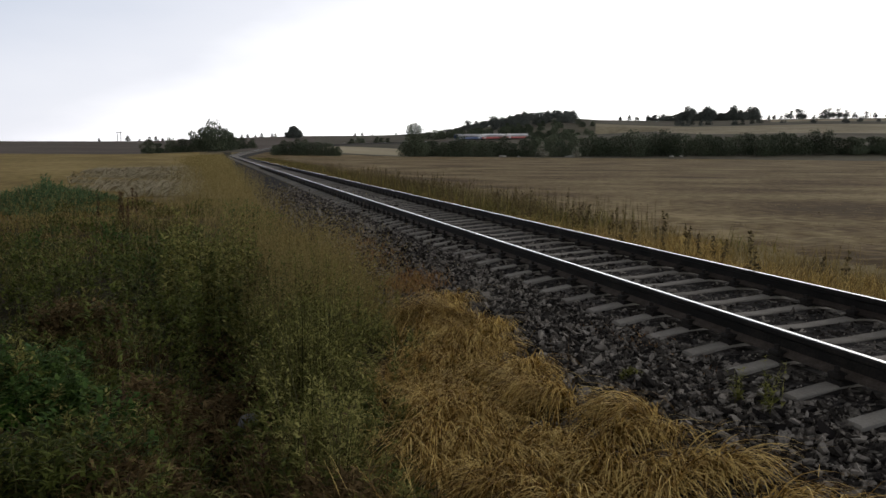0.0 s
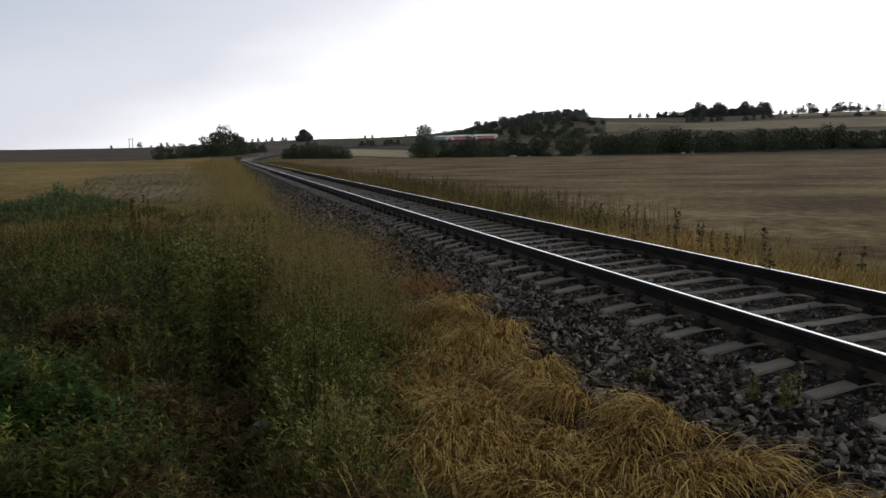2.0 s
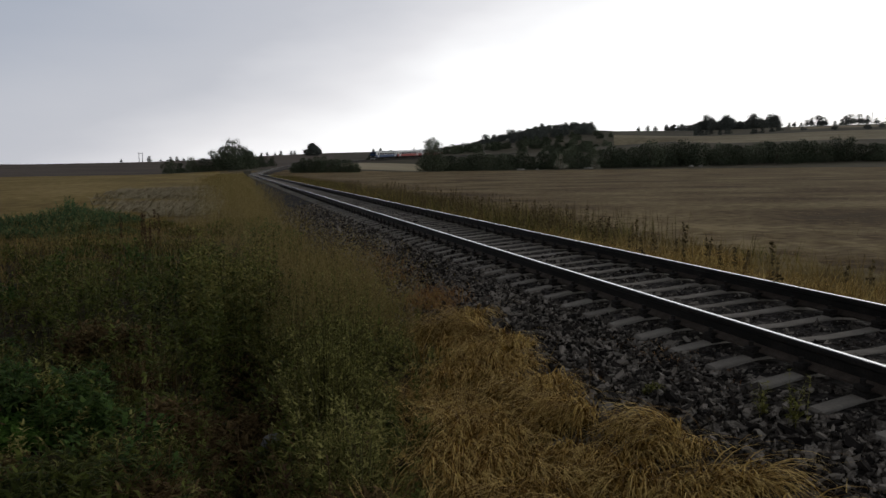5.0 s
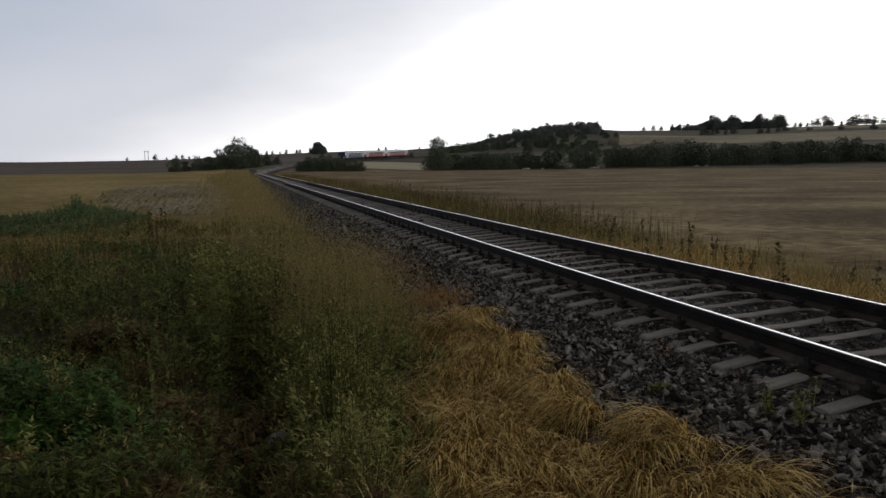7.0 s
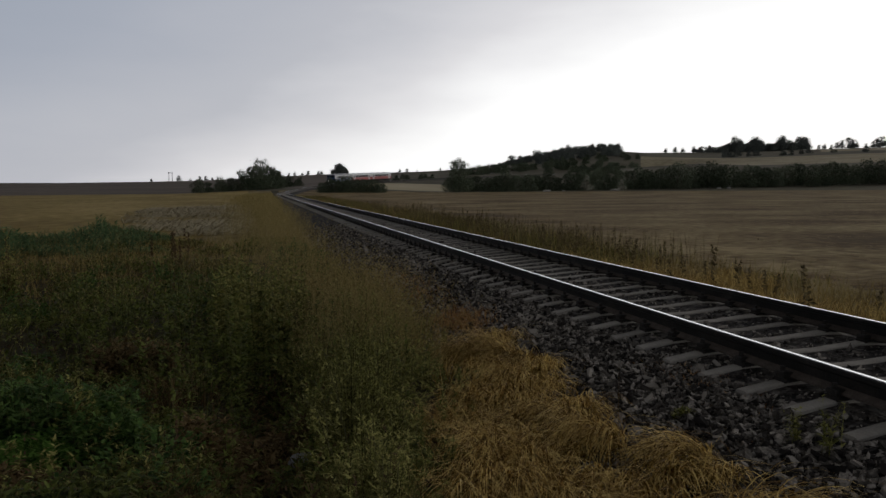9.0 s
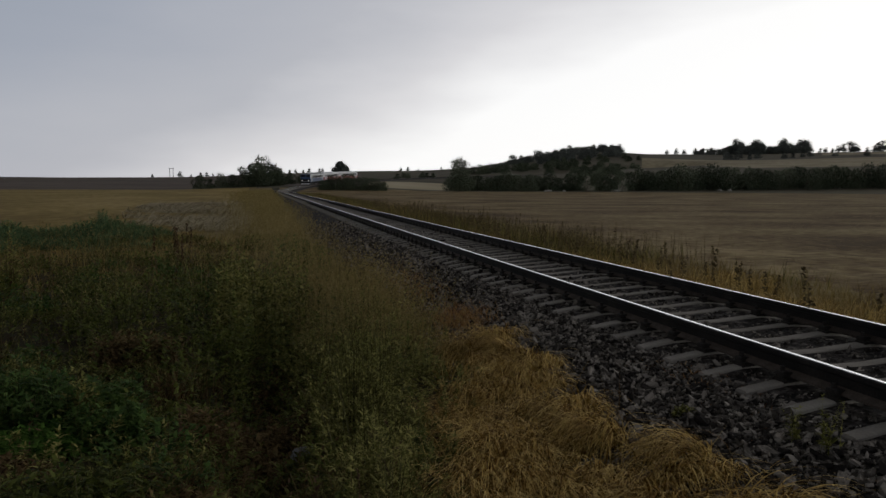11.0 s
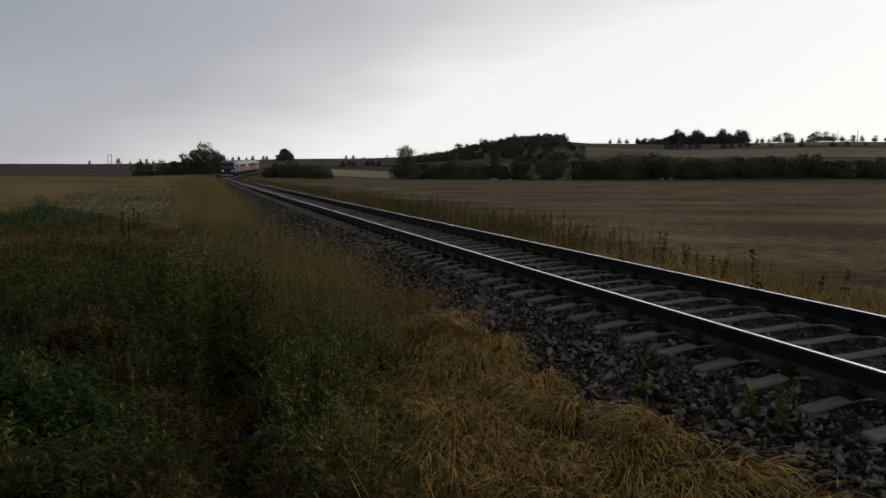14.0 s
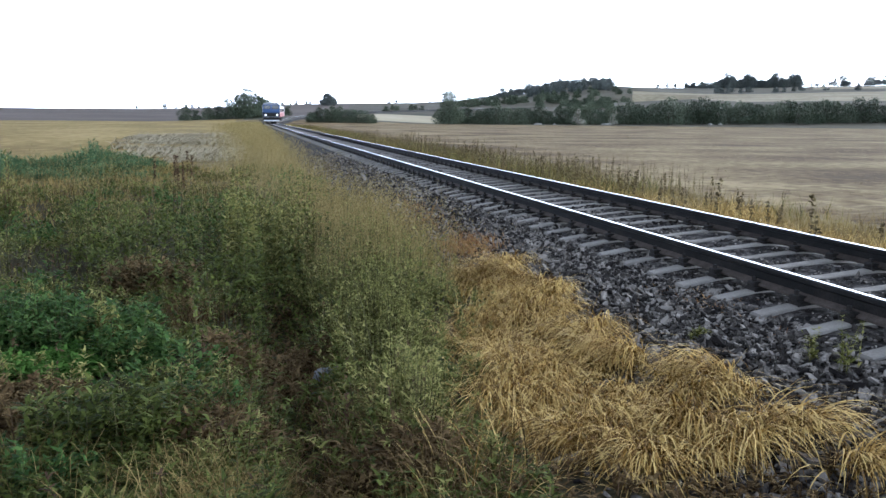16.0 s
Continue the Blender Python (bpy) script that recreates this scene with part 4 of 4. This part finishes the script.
def right_verge():
    g, tall, fld = Heap(), Heap(), Heap()
    def band(p):
        return dist_mask(p, 0.7, 9) & (p[:, 0] < 8.8 + 0.5 * np.sin(p[:, 1] * 0.6) + 0.01 * p[:, 1])
    p = scatter(120000, 6.0, 10.5, 3, 130, band)
    d = np.hypot(p[:, 0], p[:, 1])
    lump = 0.75 + 0.35 * ripple(p[:, 0], p[:, 1], 0.9, 1.2) + 0.2 * ripple(p[:, 0], p[:, 1], 3.0, 0.2)
    blades(g, p, rng.uniform(0, 6.28, len(p)), rng.uniform(0.15, 0.55, len(p)) * lump, rng.uniform(0, 0.4, len(p)), rng.uniform(0.3, 2.0, len(p)), 0.003 + 0.0003 * d, segs=3)
    gold = Heap()
    p = scatter(30000, 5.85, 9.6, 4, 18, lambda p: (rng.random(len(p)) < smooth(18, 9, p[:, 1])) & (p[:, 0] < 7.9 + 0.7 * np.sin(p[:, 1] * 1.1)))
    blades(gold, p, rng.uniform(0, 6.28, len(p)), rng.uniform(0.15, 0.42, len(p)), rng.uniform(0, 0.5, len(p)), rng.uniform(0.8, 2.3, len(p)), rng.uniform(0.004, 0.008, len(p)), segs=3)
    stuff("golden_verge_grass", gold, "straw", "golden dry grass along the far rail", "dry grass")
    stuff("dry_verge_grass", g, "drygrass", "yellow dry grass beside the field", "dry grass")
    p = scatter(9000, 6.1, 9.3, 5, 120, lambda p: dist_mask(p, 0.6, 12) & (ripple(p[:, 0], p[:, 1], 0.5, 2.5) > -0.45 + 0.8 * smooth(18, 10, p[:, 1])))
    weeds(p, tall, tall, 0.66, nleaf=16, leaf=0.034, spread=0.2, stem_w=0.008)
    stuff("brown_verge_weeds", tall, "brownweed", "brown seeding weeds standing along the track", "weeds")
    f2 = Heap()
    p = scatter(22000, 6.1, 9.6, 12, 140, lambda p: dist_mask(p, 0.5, 20) & (ripple(p[:, 0], p[:, 1], 0.7, 3.3) > -0.2))
    d = np.hypot(p[:, 0], p[:, 1])
    blades(f2, p, rng.uniform(0, 6.28, len(p)), rng.uniform(0.2, 0.55, len(p)), 0.1, rng.uniform(0.3, 1.4, len(p)), 0.004 + 0.0004 * d, segs=2)
    stuff("olive_verge_grass", f2, "grass", "olive grass among the brown weeds", "grass")
    p = scatter(60000, 9, 75, 6, 95, lambda p: dist_mask(p, 1.0, 16) & (p[:, 0] > 9) & (ripple(p[:, 0] * 0.3, p[:, 1], 0.9, 1.0) > -0.5))
    d = np.hypot(p[:, 0], p[:, 1])
    blades(fld, p, rng.uniform(0, 6.28, len(p)), rng.uniform(0.05, 0.16, len(p)), 1.2, rng.uniform(1.3, 1.6, len(p)), 0.006 + 0.0006 * d, segs=2)
    stuff("field_stubble", fld, "stubbleblade", "short cut stubble on the harvested field", "stubble")


right_verge()


def docks():
    h = Heap()
    for cx, cy, n in ((6.6, 9.0, 4), (6.3, 11.6, 4), (7.0, 13.5, 12), (6.8, 16.5, 16), (7.4, 19.0, 18), (7.0, 23.0, 20), (7.6, 28.0, 24), (7.3, 34.0, 26), (7.8, 42.0, 30), (7.5, 52.0, 30), (6.5, 7.4, 3), (7.9, 8.3, 3)):
        q = np.stack([rng.normal(cx, 0.45, n), rng.normal(cy, 1.2, n), np.zeros(n)], 1); q[:, 2] = surface(q[:, 0], q[:, 1])
        L = rng.uniform(0.32, 0.62, n) * (0.8 + 0.35 * float(smooth(10, 25, cy)))
        tip = blades(h, q, rng.uniform(0, 6.28, n), L, rng.uniform(0, 0.1, n), rng.uniform(0.05, 0.3, n), 0.010, segs=3)
        for a, b, l in zip(q, tip, L):
            k = 40
            t = rng.uniform(0.35, 1.0, k)[:, None]
            flakes(h, a + (b - a) * t + rng.normal(0, 1, (k, 3)) * np.array([0.03, 0.03, 0.02]) * (1.25 - t), 0.042)
    stuff("dock_plants", h, "brownweed", "dark brown seed heads of dock along the track", "weeds")


docks()


def small_plants():
    """Single plants on the ballast."""
    for x, y, hh, n in ((2.97, 3.82, 0.32, 8), (2.9, 4.05, 0.2, 6), (2.62, 4.75, 0.08, 7)):
        t = thing("ballast_weed", "small yellow-green weed growing out of the ballast", "weed", pose(x, y, float(surface(np.array([x]), np.array([y]))[0])), group="ballast weeds")
        st, lf = Heap(), Heap()
        p = np.stack([rng.normal(0, 0.03, n), rng.normal(0, 0.03, n), np.zeros(n)], 1)
        weeds(p, st, lf, hh, nleaf=16, leaf=0.026, spread=0.4, stem_w=0.004)
        tagged(part("stem_tuft", st.mesh("stem_tuft"), M["weedgrey"], t), kind="stuff")
        tagged(part("foliage", lf.mesh("foliage"), M["weedgrey"], t), kind="stuff")
    bm = bmesh.new(); bmesh.ops.create_icosphere(bm, subdivisions=3, radius=1)
    for v in bm.verts:
        v.co *= 1 + 0.25 * noise.noise(v.co * 1.7) + 0.08 * noise.noise(v.co * 5)
        v.co = Vector((v.co.x * 0.11, v.co.y * 0.09, v.co.z * 0.06))
    z = float(surface(np.array([0.3]), np.array([5.3]))[0])
    tagged(part("boulder", bm, M["grey_rock"], m=pose(0.26, 5.25, z + 0.05, 0, 8, 30)), "pale grey stone lying in the ditch among weeds", "stone")


small_plants()


def rusty_tufts():
    h = Heap()
    for cx, cy, sx, sy, n in ((2.2, 9.2, 0.16, 0.4, 1300), (3.05, 5.6, 0.13, 0.32, 190), (2.95, 4.6, 0.1, 0.25, 30), (2.2, 12.5, 0.2, 1.5, 700)):
        p = np.stack([rng.normal(cx, sx, n), rng.normal(cy, sy, n), np.zeros(n)], 1); p[:, 2] = surface(p[:, 0], p[:, 1])
        blades(h, p, rng.uniform(0, 6.28, n), rng.uniform(0.06, 0.2, n) * (1 if n > 200 else 0.45), 0.3 if n > 200 else 0.9, rng.uniform(0.9, 2.0, n), 0.007, segs=3)
    stuff("rusty_tufts", h, "rusty", "rust-brown dry tufts growing in the ballast", "dry grass")


rusty_tufts()


# ---- trees, shrubs and hedges ----
def tree(name, seed, height, width, blobs, leaves, leaf, trunk_h, label, category, mat="leaf", stems=1):
    """Tapered trunk with limbs and a crown of leaf clumps in uneven lobes. Built at the origin."""
    global rng
    keep_rng, rng = rng, np.random.default_rng(seed)
    t = thing(name, label, category)
    bm = bmesh.new()
    lobes = []
    for k in range(blobs):
        a = rng.uniform(0, 6.28); rr = width * 0.5 * math.sqrt(rng.random()) * 0.72
        zc = trunk_h + (height - trunk_h) * (0.10 + (0.18 if k * 3 < blobs else 0.72) * rng.random() ** 0.9)
        taper = 1 - 0.55 * (zc / height) ** 2
        lobes.append((np.array([rr * math.cos(a) * taper, rr * math.sin(a) * taper, zc]), rng.uniform(0.16, 0.3) * width * (0.7 + 0.5 * taper), rng.uniform(0.14, 0.24) * (height - trunk_h) + 0.06 * height))
    lobes.append((np.array([0, 0, height * 0.84]), width * 0.24, height * 0.16))
    for k in range(stems):
        a = rng.uniform(0, 6.28); off = 0 if stems == 1 else width * 0.15
        base = Vector((off * math.cos(a), off * math.sin(a), -0.3))
        top = Vector((base.x * 1.5, base.y * 1.5, trunk_h + (height - trunk_h) * 0.55))
        mid = base.lerp(top, 0.5) + Vector((rng.normal(0, 0.03), rng.normal(0, 0.03), 0)) * height
        r0 = 0.022 * height / math.sqrt(stems)
        cyl(bm, base, mid, r0, r0 * 0.7, 7); cyl(bm, mid, top, r0 * 0.7, r0 * 0.25, 7)
        for c, _, _ in lobes[::2]:
            cyl(bm, mid.lerp(top, rng.uniform(0, 0.7)), c, r0 * 0.4, r0 * 0.1, 5)
    part("trunk", bm, M["bark"], t)
    h = Heap()
    w = np.array([l[1] ** 2 for l in lobes]); w /= w.sum()
    for (c, rx, rz), q in zip(lobes, w):
        n = max(20, int(leaves * q))
        u = rng.normal(size=(n, 3)); u /= np.linalg.norm(u, axis=1)[:, None]
        rad = rng.uniform(0.45, 1.0, n) ** 0.5 * (1 + 0.18 * rng.normal(size=n) * (rng.random(n) < 0.35))
        p = c + u * rad[:, None] * np.array([rx, rx, rz])
        p = p[p[:, 2] > 0.15]
        flakes(h, p, leaf * rng.uniform(0.6, 1.3, len(p)))
    part("crown", h.mesh("crown"), M[mat], t)
    rng = keep_rng
    return t


def put(base, az, d, turn=0.0, size=1.0, sink=0.0, first=False):
    x, y = d * math.sin(radians(az)), d * math.cos(radians(az))
    z = float(land(np.array([x]), np.array([y]))[0])
    m = Matrix.LocRotScale((x, y, z - sink), Euler((0, 0, turn)), Vector((size,) * 3))
    if first:
        base.matrix_basis = m
        return base
    ob = copy_thing(base, Matrix.LocRotScale((x, y, z - sink), Euler((0, 0, turn)), None))
    ob.scale = (size,) * 3
    return ob


def planting():
    r = random.Random(5)
    # lone broad tree at the end of the field hedge
    lone = tree("field_tree", 11, 9.6, 9.6, 24, 9500, 0.32, 0.3, "dark broad-crowned tree with ragged top at the field edge", "tree", stems=3)
    put(lone, 13.75, 240, first=True)
    hedge = [tree("hedge_shrub", 20 + k, 5.6 + 0.5 * k, 7.5, 13, 3000, 0.36, 0.0, "dark green bushy shrub in the field hedge", "shrub", stems=4) for k in range(4)]
    for k, b in enumerate(hedge):
        tagged(b, group="field hedge shrubs")
    used = set()
    def shrub(az, d, size, stretch=1.0):
        k = r.randrange(4)
        o = put(hedge[k], az, d, r.uniform(0, 6.28), size, first=k not in used)
        used.add(k)
        return o
    az = 15.0
    while az < 48:
        d = 244 + (az - 15) * 1.6 + r.uniform(-4, 4)
        q = 0.78 if az < 22 else 0.9 if az < 25 else 0.98
        shrub(az, d, q * r.uniform(0.88, 1.1))
        az += r.uniform(0.5, 0.8)
    # bushes inside the bend
    for a, d, q in ((4.4, 214, 0.5), (4.9, 216, 0.6), (5.4, 215, 0.68), (5.9, 213, 0.66), (6.3, 217, 0.66), (6.8, 216, 0.66), (7.3, 215, 0.6), (7.7, 217, 0.58), (8.1, 214, 0.52), (8.5, 216, 0.42)):
        shrub(a, d, q * 0.85)
    # bushes on the outside of the bend
    for a, d, q in ((-3.7, 258, 0.62), (-3.0, 262, 0.55), (-2.3, 262, 0.62), (-1.6, 262, 0.75), (-0.9, 264, 0.85), (-0.2, 262, 1.1), (0.35, 262, 1.25), (0.9, 264, 1.2), (1.35, 268, 0.95), (2.2, 300, 0.6), (2.9, 320, 0.5)):
        shrub(a, d, q)
    # scrub on the slope behind the hedge
    for k in range(30):
        shrub(r.uniform(14.5, 22.5), r.uniform(505, 570), r.uniform(0.6, 0.95))
    for k in range(22):
        shrub(r.uniform(21.5, 25.0), r.uniform(330, 470), r.uniform(0.5, 0.75))
    for k in range(34):
        shrub(r.uniform(19.5, 26.2), r.uniform(500, 640), r.uniform(0.5, 0.8))
    for a, d in ((9.5, 380), (10.2, 385), (11.2, 400), (11.9, 410), (9.9, 470), (11.5, 480)):
        shrub(a, d, 0.45)
    # the wood on the hill, distance haze put into its leaf colour
    wood = [tree("wood_tree", 40 + k, 10 + k, 11, 14, 1500, 0.72, 0.0, "dark tree of the hillside wood", "tree", mat="hazeleaf") for k in range(3)]
    for b in wood:
        tagged(b, group="hillside wood")
    n = 0
    for k in range(170):
        a = r.uniform(16.0, 24.7)
        put(wood[k % 3], a, r.uniform(690 if a < 19 else 630, 790), r.uniform(0, 6.28), r.uniform(0.45, 0.66) * (0.4 + 0.6 * min(1, (a - 16) / 4)), first=k < 3)
    for k in range(26):
        put(wood[k % 3], r.uniform(17, 25), r.uniform(780, 880), r.uniform(0, 6.28), r.uniform(0.55, 0.8))
    # rows on the ridge and along the field bounds
    for k in range(110):
        a = r.uniform(29.3, 36.3)
        put(wood[k % 3], a, r.uniform(850, 905), r.uniform(0, 6.28), r.uniform(0.62, 0.85) * (0.4 + 0.45 * min(1, (a - 29) / 2.2) + 0.75 * max(math.exp(-((a - c) / 0.33) ** 2) for c in (32.0, 33.2, 34.9, 35.9))))
    for a, q in ((38.6, 0.95), (40.4, 1.05), (40.9, 1.0), (36.9, 0.4), (37.6, 0.35), (39.5, 0.4), (41.8, 0.6), (42.4, 0.6), (42.9, 0.5), (43.6, 0.6), (44.3, 0.7), (44.9, 0.6), (27.6, 0.45), (28.2, 0.5), (28.7, 0.5), (29.4, 0.55), (29.9, 0.6), (30.4, 0.65), (37.2, 0.5), (37.9, 0.55), (38.2, 0.7), (39.0, 0.6), (39.9, 0.55), (40.1, 0.8), (41.3, 0.7), (38.8, 0.85)):
        put(wood[r.randrange(3)], a, 890, r.uniform(0, 6.28), q)
    for k in range(26):
        put(wood[k % 3], r.uniform(31, 36.5) if k % 3 else r.uniform(37.5, 46), r.uniform(675, 725), r.uniform(0, 6.28), r.uniform(0.25, 0.5))
    # left ridge, trees with the same haze-greyed leaves
    small = tree("ridge_tree", 61, 7.6, 9.6, 16, 5600, 0.6, 0.0, "solitary round tree on the ridge", "tree", mat="hazeleaf")
    put(small, 5.58, 700, size=1.35, first=True)
    for a, q in ((-6.6, 0.28), (-4.9, 0.5), (-4.2, 0.25), (-3.6, 0.4), (-3.2, 0.4), (-2.8, 0.3), (0.0, 0.5), (2.2, 0.35), (2.6, 0.35), (3.1, 0.3), (3.5, 0.4), (4.2, 0.35), (4.4, 0.35), (9.7, 0.3), (10.2, 0.35), (10.9, 0.2), (12.5, 0.25), (15.8, 0.35), (16.8, 0.3), (18.2, 0.4)):
        put(wood[r.randrange(3)], a, 880, r.uniform(0, 6.28), q)


planting()


def hedge_foot():
    """Pale heaps in front of the hedge and a pale bush in place of a sunlit gap."""
    for az, w, hh in ((19.8, 1.4, 0.45), (20.9, 0.7, 0.35), (24.4, 1.8, 0.5), (31.0, 1.0, 0.4), (31.6, 0.8, 0.45)):
        d = 238 + (az - 15) * 1.6
        x, y = d * math.sin(radians(az)), d * math.cos(radians(az))
        bm = bmesh.new(); bmesh.ops.create_icosphere(bm, subdivisions=3, radius=1)
        for v in bm.verts:
            v.co *= 1 + 0.3 * noise.noise(v.co * 1.6 + Vector((az, 0, 0))) + 0.1 * noise.noise(v.co * 5)
            v.co = Vector((v.co.x * w, v.co.y * w * 0.7, v.co.z * hh))
        z = float(land(np.array([x]), np.array([y]))[0])
        tagged(part("stone_heap", bm, M["palerock"], m=pose(x, y, z + 0.15 * hh, 0, 0, az * 20)), "pale heap of field stones at the hedge foot", "stone heap", "field stone heaps")
    # shrub added where the hedge opens on sunlit field behind
    b = tree("bleached_shrub", 77, 4.6, 3.6, 8, 700, 0.3, 0.1, "pale shrub standing in for a sunlit gap in the hedge", "shrub", mat="paleleaf", stems=4)
    put(b, 22.45, 243, first=True)
    b2 = put(b, 24.8, 246, 1.0, 0.75)


hedge_foot()


def masts():
    for az, d, hh, arms in ((-5.42, 880, 9.5, 1), (41.55, 890, 11.0, 0), (42.65, 890, 12.0, 0)):
        x, y = d * math.sin(radians(az)), d * math.cos(radians(az))
        z = float(land(np.array([x]), np.array([y]))[0])
        t = thing("mast", "thin grey utility mast on the ridge", "mast", pose(x, y, z), group="ridge masts")
        for dx in ((-1.6, 1.6) if arms else (0,)):
            part("post", cyl(bmesh.new(), (dx, 0, -0.5), (dx, 0, hh), 0.35, 0.22, 8), M["pole"], t)
        if arms:
            part("crossbar", box(bmesh.new(), -2.6, 2.6, -0.2, 0.2, hh - 1.2, hh - 0.8), M["pole"], t)


masts()


# ---- train ----
CAR, WIDTH = 22.5, 2.85


def car_body(bm, z0, z1, y0, y1, half):
    """A shell with slightly inset top edge."""
    box(bm, -half, half, y0, y1, z0, z1, 0.06)
    return bm


def carriage(name, label, lower, upper, lead):
    """Origin at the middle of the car on the rail head; its front looks to -y."""
    t = thing(name, label, "train car")
    L, h = 21.9 / 2, WIDTH / 2
    body = part("lower_body", car_body(bmesh.new(), 0.95, 1.95, -L, L, h), M[lower], t)
    part("upper_body", car_body(bmesh.new(), 1.95, 3.05, -L, L, h - 0.004), M[upper], t)
    bm = bmesh.new()
    rows = []
    for y in (-L + 0.03, -L + 0.5, L - 0.5, L - 0.03):
        inset = 0.12 if abs(y) > L - 0.2 else 0.0
        rows.append([bm.verts.new(((h - 0.02 - inset) * math.cos(q), y, 3.05 + (0.42 - inset) * math.sin(q))) for q in np.linspace(0, math.pi, 11)])
    for a, b in zip(rows, rows[1:]):
        for j in range(10):
            bm.faces.new((a[j], a[j + 1], b[j + 1], b[j]))
    bm.faces.new(rows[0]); bm.faces.new(rows[-1][::-1])
    bmesh.ops.recalc_face_normals(bm, faces=bm.faces)
    part("roof", bm, M["roofgrey" if lead else "roof"], t)
    for k in range(3):
        part("roof_vent", box(bmesh.new(), -0.4, 0.4, -6 + 6 * k - 0.5, -6 + 6 * k + 0.5, 3.44, 3.56, 0.03), M["roof"], t)
    part("underframe", box(bmesh.new(), -1.2, 1.2, -L + 0.3, L - 0.3, 0.55, 0.95), M["black"], t)
    part("tank", box(bmesh.new(), -1.3, 1.3, -2.5, 2.5, 0.3, 0.6, 0.05), M["black"], t)
    wn = box(bmesh.new(), -h - 0.012, h + 0.012, -0.62, 0.62, 2.02, 2.72, 0.03)
    wme = bpy.data.meshes.new("window"); wn.to_mesh(wme); wn.free(); wme.materials.append(M["glass"])
    for k in range(11):
        y = -8.2 + 1.64 * k
        if k in (0, 10):
            continue
        part("window", wme, None, t, m=Matrix.Translation((0, y, 0)))
    for y in (-8.6, 8.6):
        for sx in (-1, 1):
            d = part("door", box(bmesh.new(), sx * h - 0.02, sx * h + 0.02, y - 0.6, y + 0.6, 1.0, 2.95, 0.01), M[upper], t)
            part("door_window", box(bmesh.new(), sx * h - 0.03, sx * h + 0.03, y - 0.4, y + 0.4, 1.95, 2.7, 0.01), M["glass"], d)
    for y in (-7.6, 7.6):
        bg = part("bogie", box(bmesh.new(), -1.05, 1.05, y - 1.7, y + 1.7, 0.32, 0.62, 0.05), M["black"], t)
        for dy in (-1.2, 1.2):
            for sx in (-0.75, 0.75):
                part("wheel", cyl(bmesh.new(), (sx - 0.065, y + dy, 0.44), (sx + 0.065, y + dy, 0.44), 0.44, seg=18), M["rust"], bg)
    if lead:
        f = -L
        part("cab_front", box(bmesh.new(), -h + 0.05, h - 0.05, f - 0.12, f + 0.06, 1.72, 2.3, 0.05), M["blue"], t, "bright blue cab front")
        part("lamp_panel", box(bmesh.new(), -h + 0.04, h - 0.04, f - 0.11, f + 0.06, 0.98, 1.72, 0.04), M["black"], t, "dark panel carrying the headlamps")
        for sx in (-0.68, 0.68):
            part("windscreen", box(bmesh.new(), sx - 0.56, sx + 0.56, f - 0.10, f + 0.05, 2.32, 2.95, 0.04), M["glass"], t)
        part("cab_mask", box(bmesh.new(), -h + 0.02, h - 0.02, f - 0.06, f + 0.05, 2.14, 3.08, 0.03), M["blue"], t, "blue surround of the windscreens")
        part("front_stripe", box(bmesh.new(), -h + 0.03, h - 0.03, f - 0.14, f + 0.05, 0.98, 1.06, 0.02), M["roofgrey"], t)
        for sx in (-0.95, 0.95):
            hl = part("headlamp", cyl(bmesh.new(), (sx, f - 0.20, 1.34), (sx, f - 0.08, 1.34), 0.12, seg=14), M["lamp"], t, "lit round white headlamp")
            part("lamp_rim", cyl(bmesh.new(), (sx, f - 0.17, 1.34), (sx, f - 0.08, 1.34), 0.19, seg=14), M["white"], hl)
        part("buffer_beam", box(bmesh.new(), -h + 0.1, h - 0.1, f - 0.05, f + 0.3, 0.55, 0.98, 0.03), M["black"], t)
        for sx in (-0.88, 0.88):
            bf = part("buffer", cyl(bmesh.new(), (sx, f - 0.5, 0.8), (sx, f, 0.8), 0.1, seg=10), M["black"], t)
            part("buffer_plate", cyl(bmesh.new(), (sx, f - 0.55, 0.8), (sx, f - 0.5, 0.8), 0.2, seg=14), M["black"], bf)
        part("snowplough", box(bmesh.new(), -1.25, 1.25, f - 0.15, f + 0.1, 0.3, 0.5, 0.04), M["roof"], t, "light grey plough plate")
    return t


lead_car = carriage("railcar", "blue and white diesel railcar with lit headlamps leading the train", "blue", "white", True)
coach_a = carriage("coach", "red coach with white upper side and pale roof", "red", "white", False)
tagged(coach_a, group="train coaches")
coach_b = copy_thing(coach_a, pose(0, 0, 0))


SPEED, FRONT_END = 19.79, 143.9


def motions():
    for i, car in enumerate((lead_car, coach_a, coach_b)):
        rows = []
        for k in range(33):
            t = k * 0.5
            s = FRONT_END + SPEED * (16.0 - t) + CAR * (i + 0.5)
            a, b = on_track(s - 7.6), on_track(s + 7.6)
            d = b - a
            yaw = -math.degrees(math.atan2(d.x, d.y))
            pitch = math.degrees(math.atan2(d.z, math.hypot(d.x, d.y)))
            c = (a + b) / 2
            rows.append((t, pose(c.x, c.y, c.z, pitch, 0, yaw)))
        walk(car, rows)


motions()
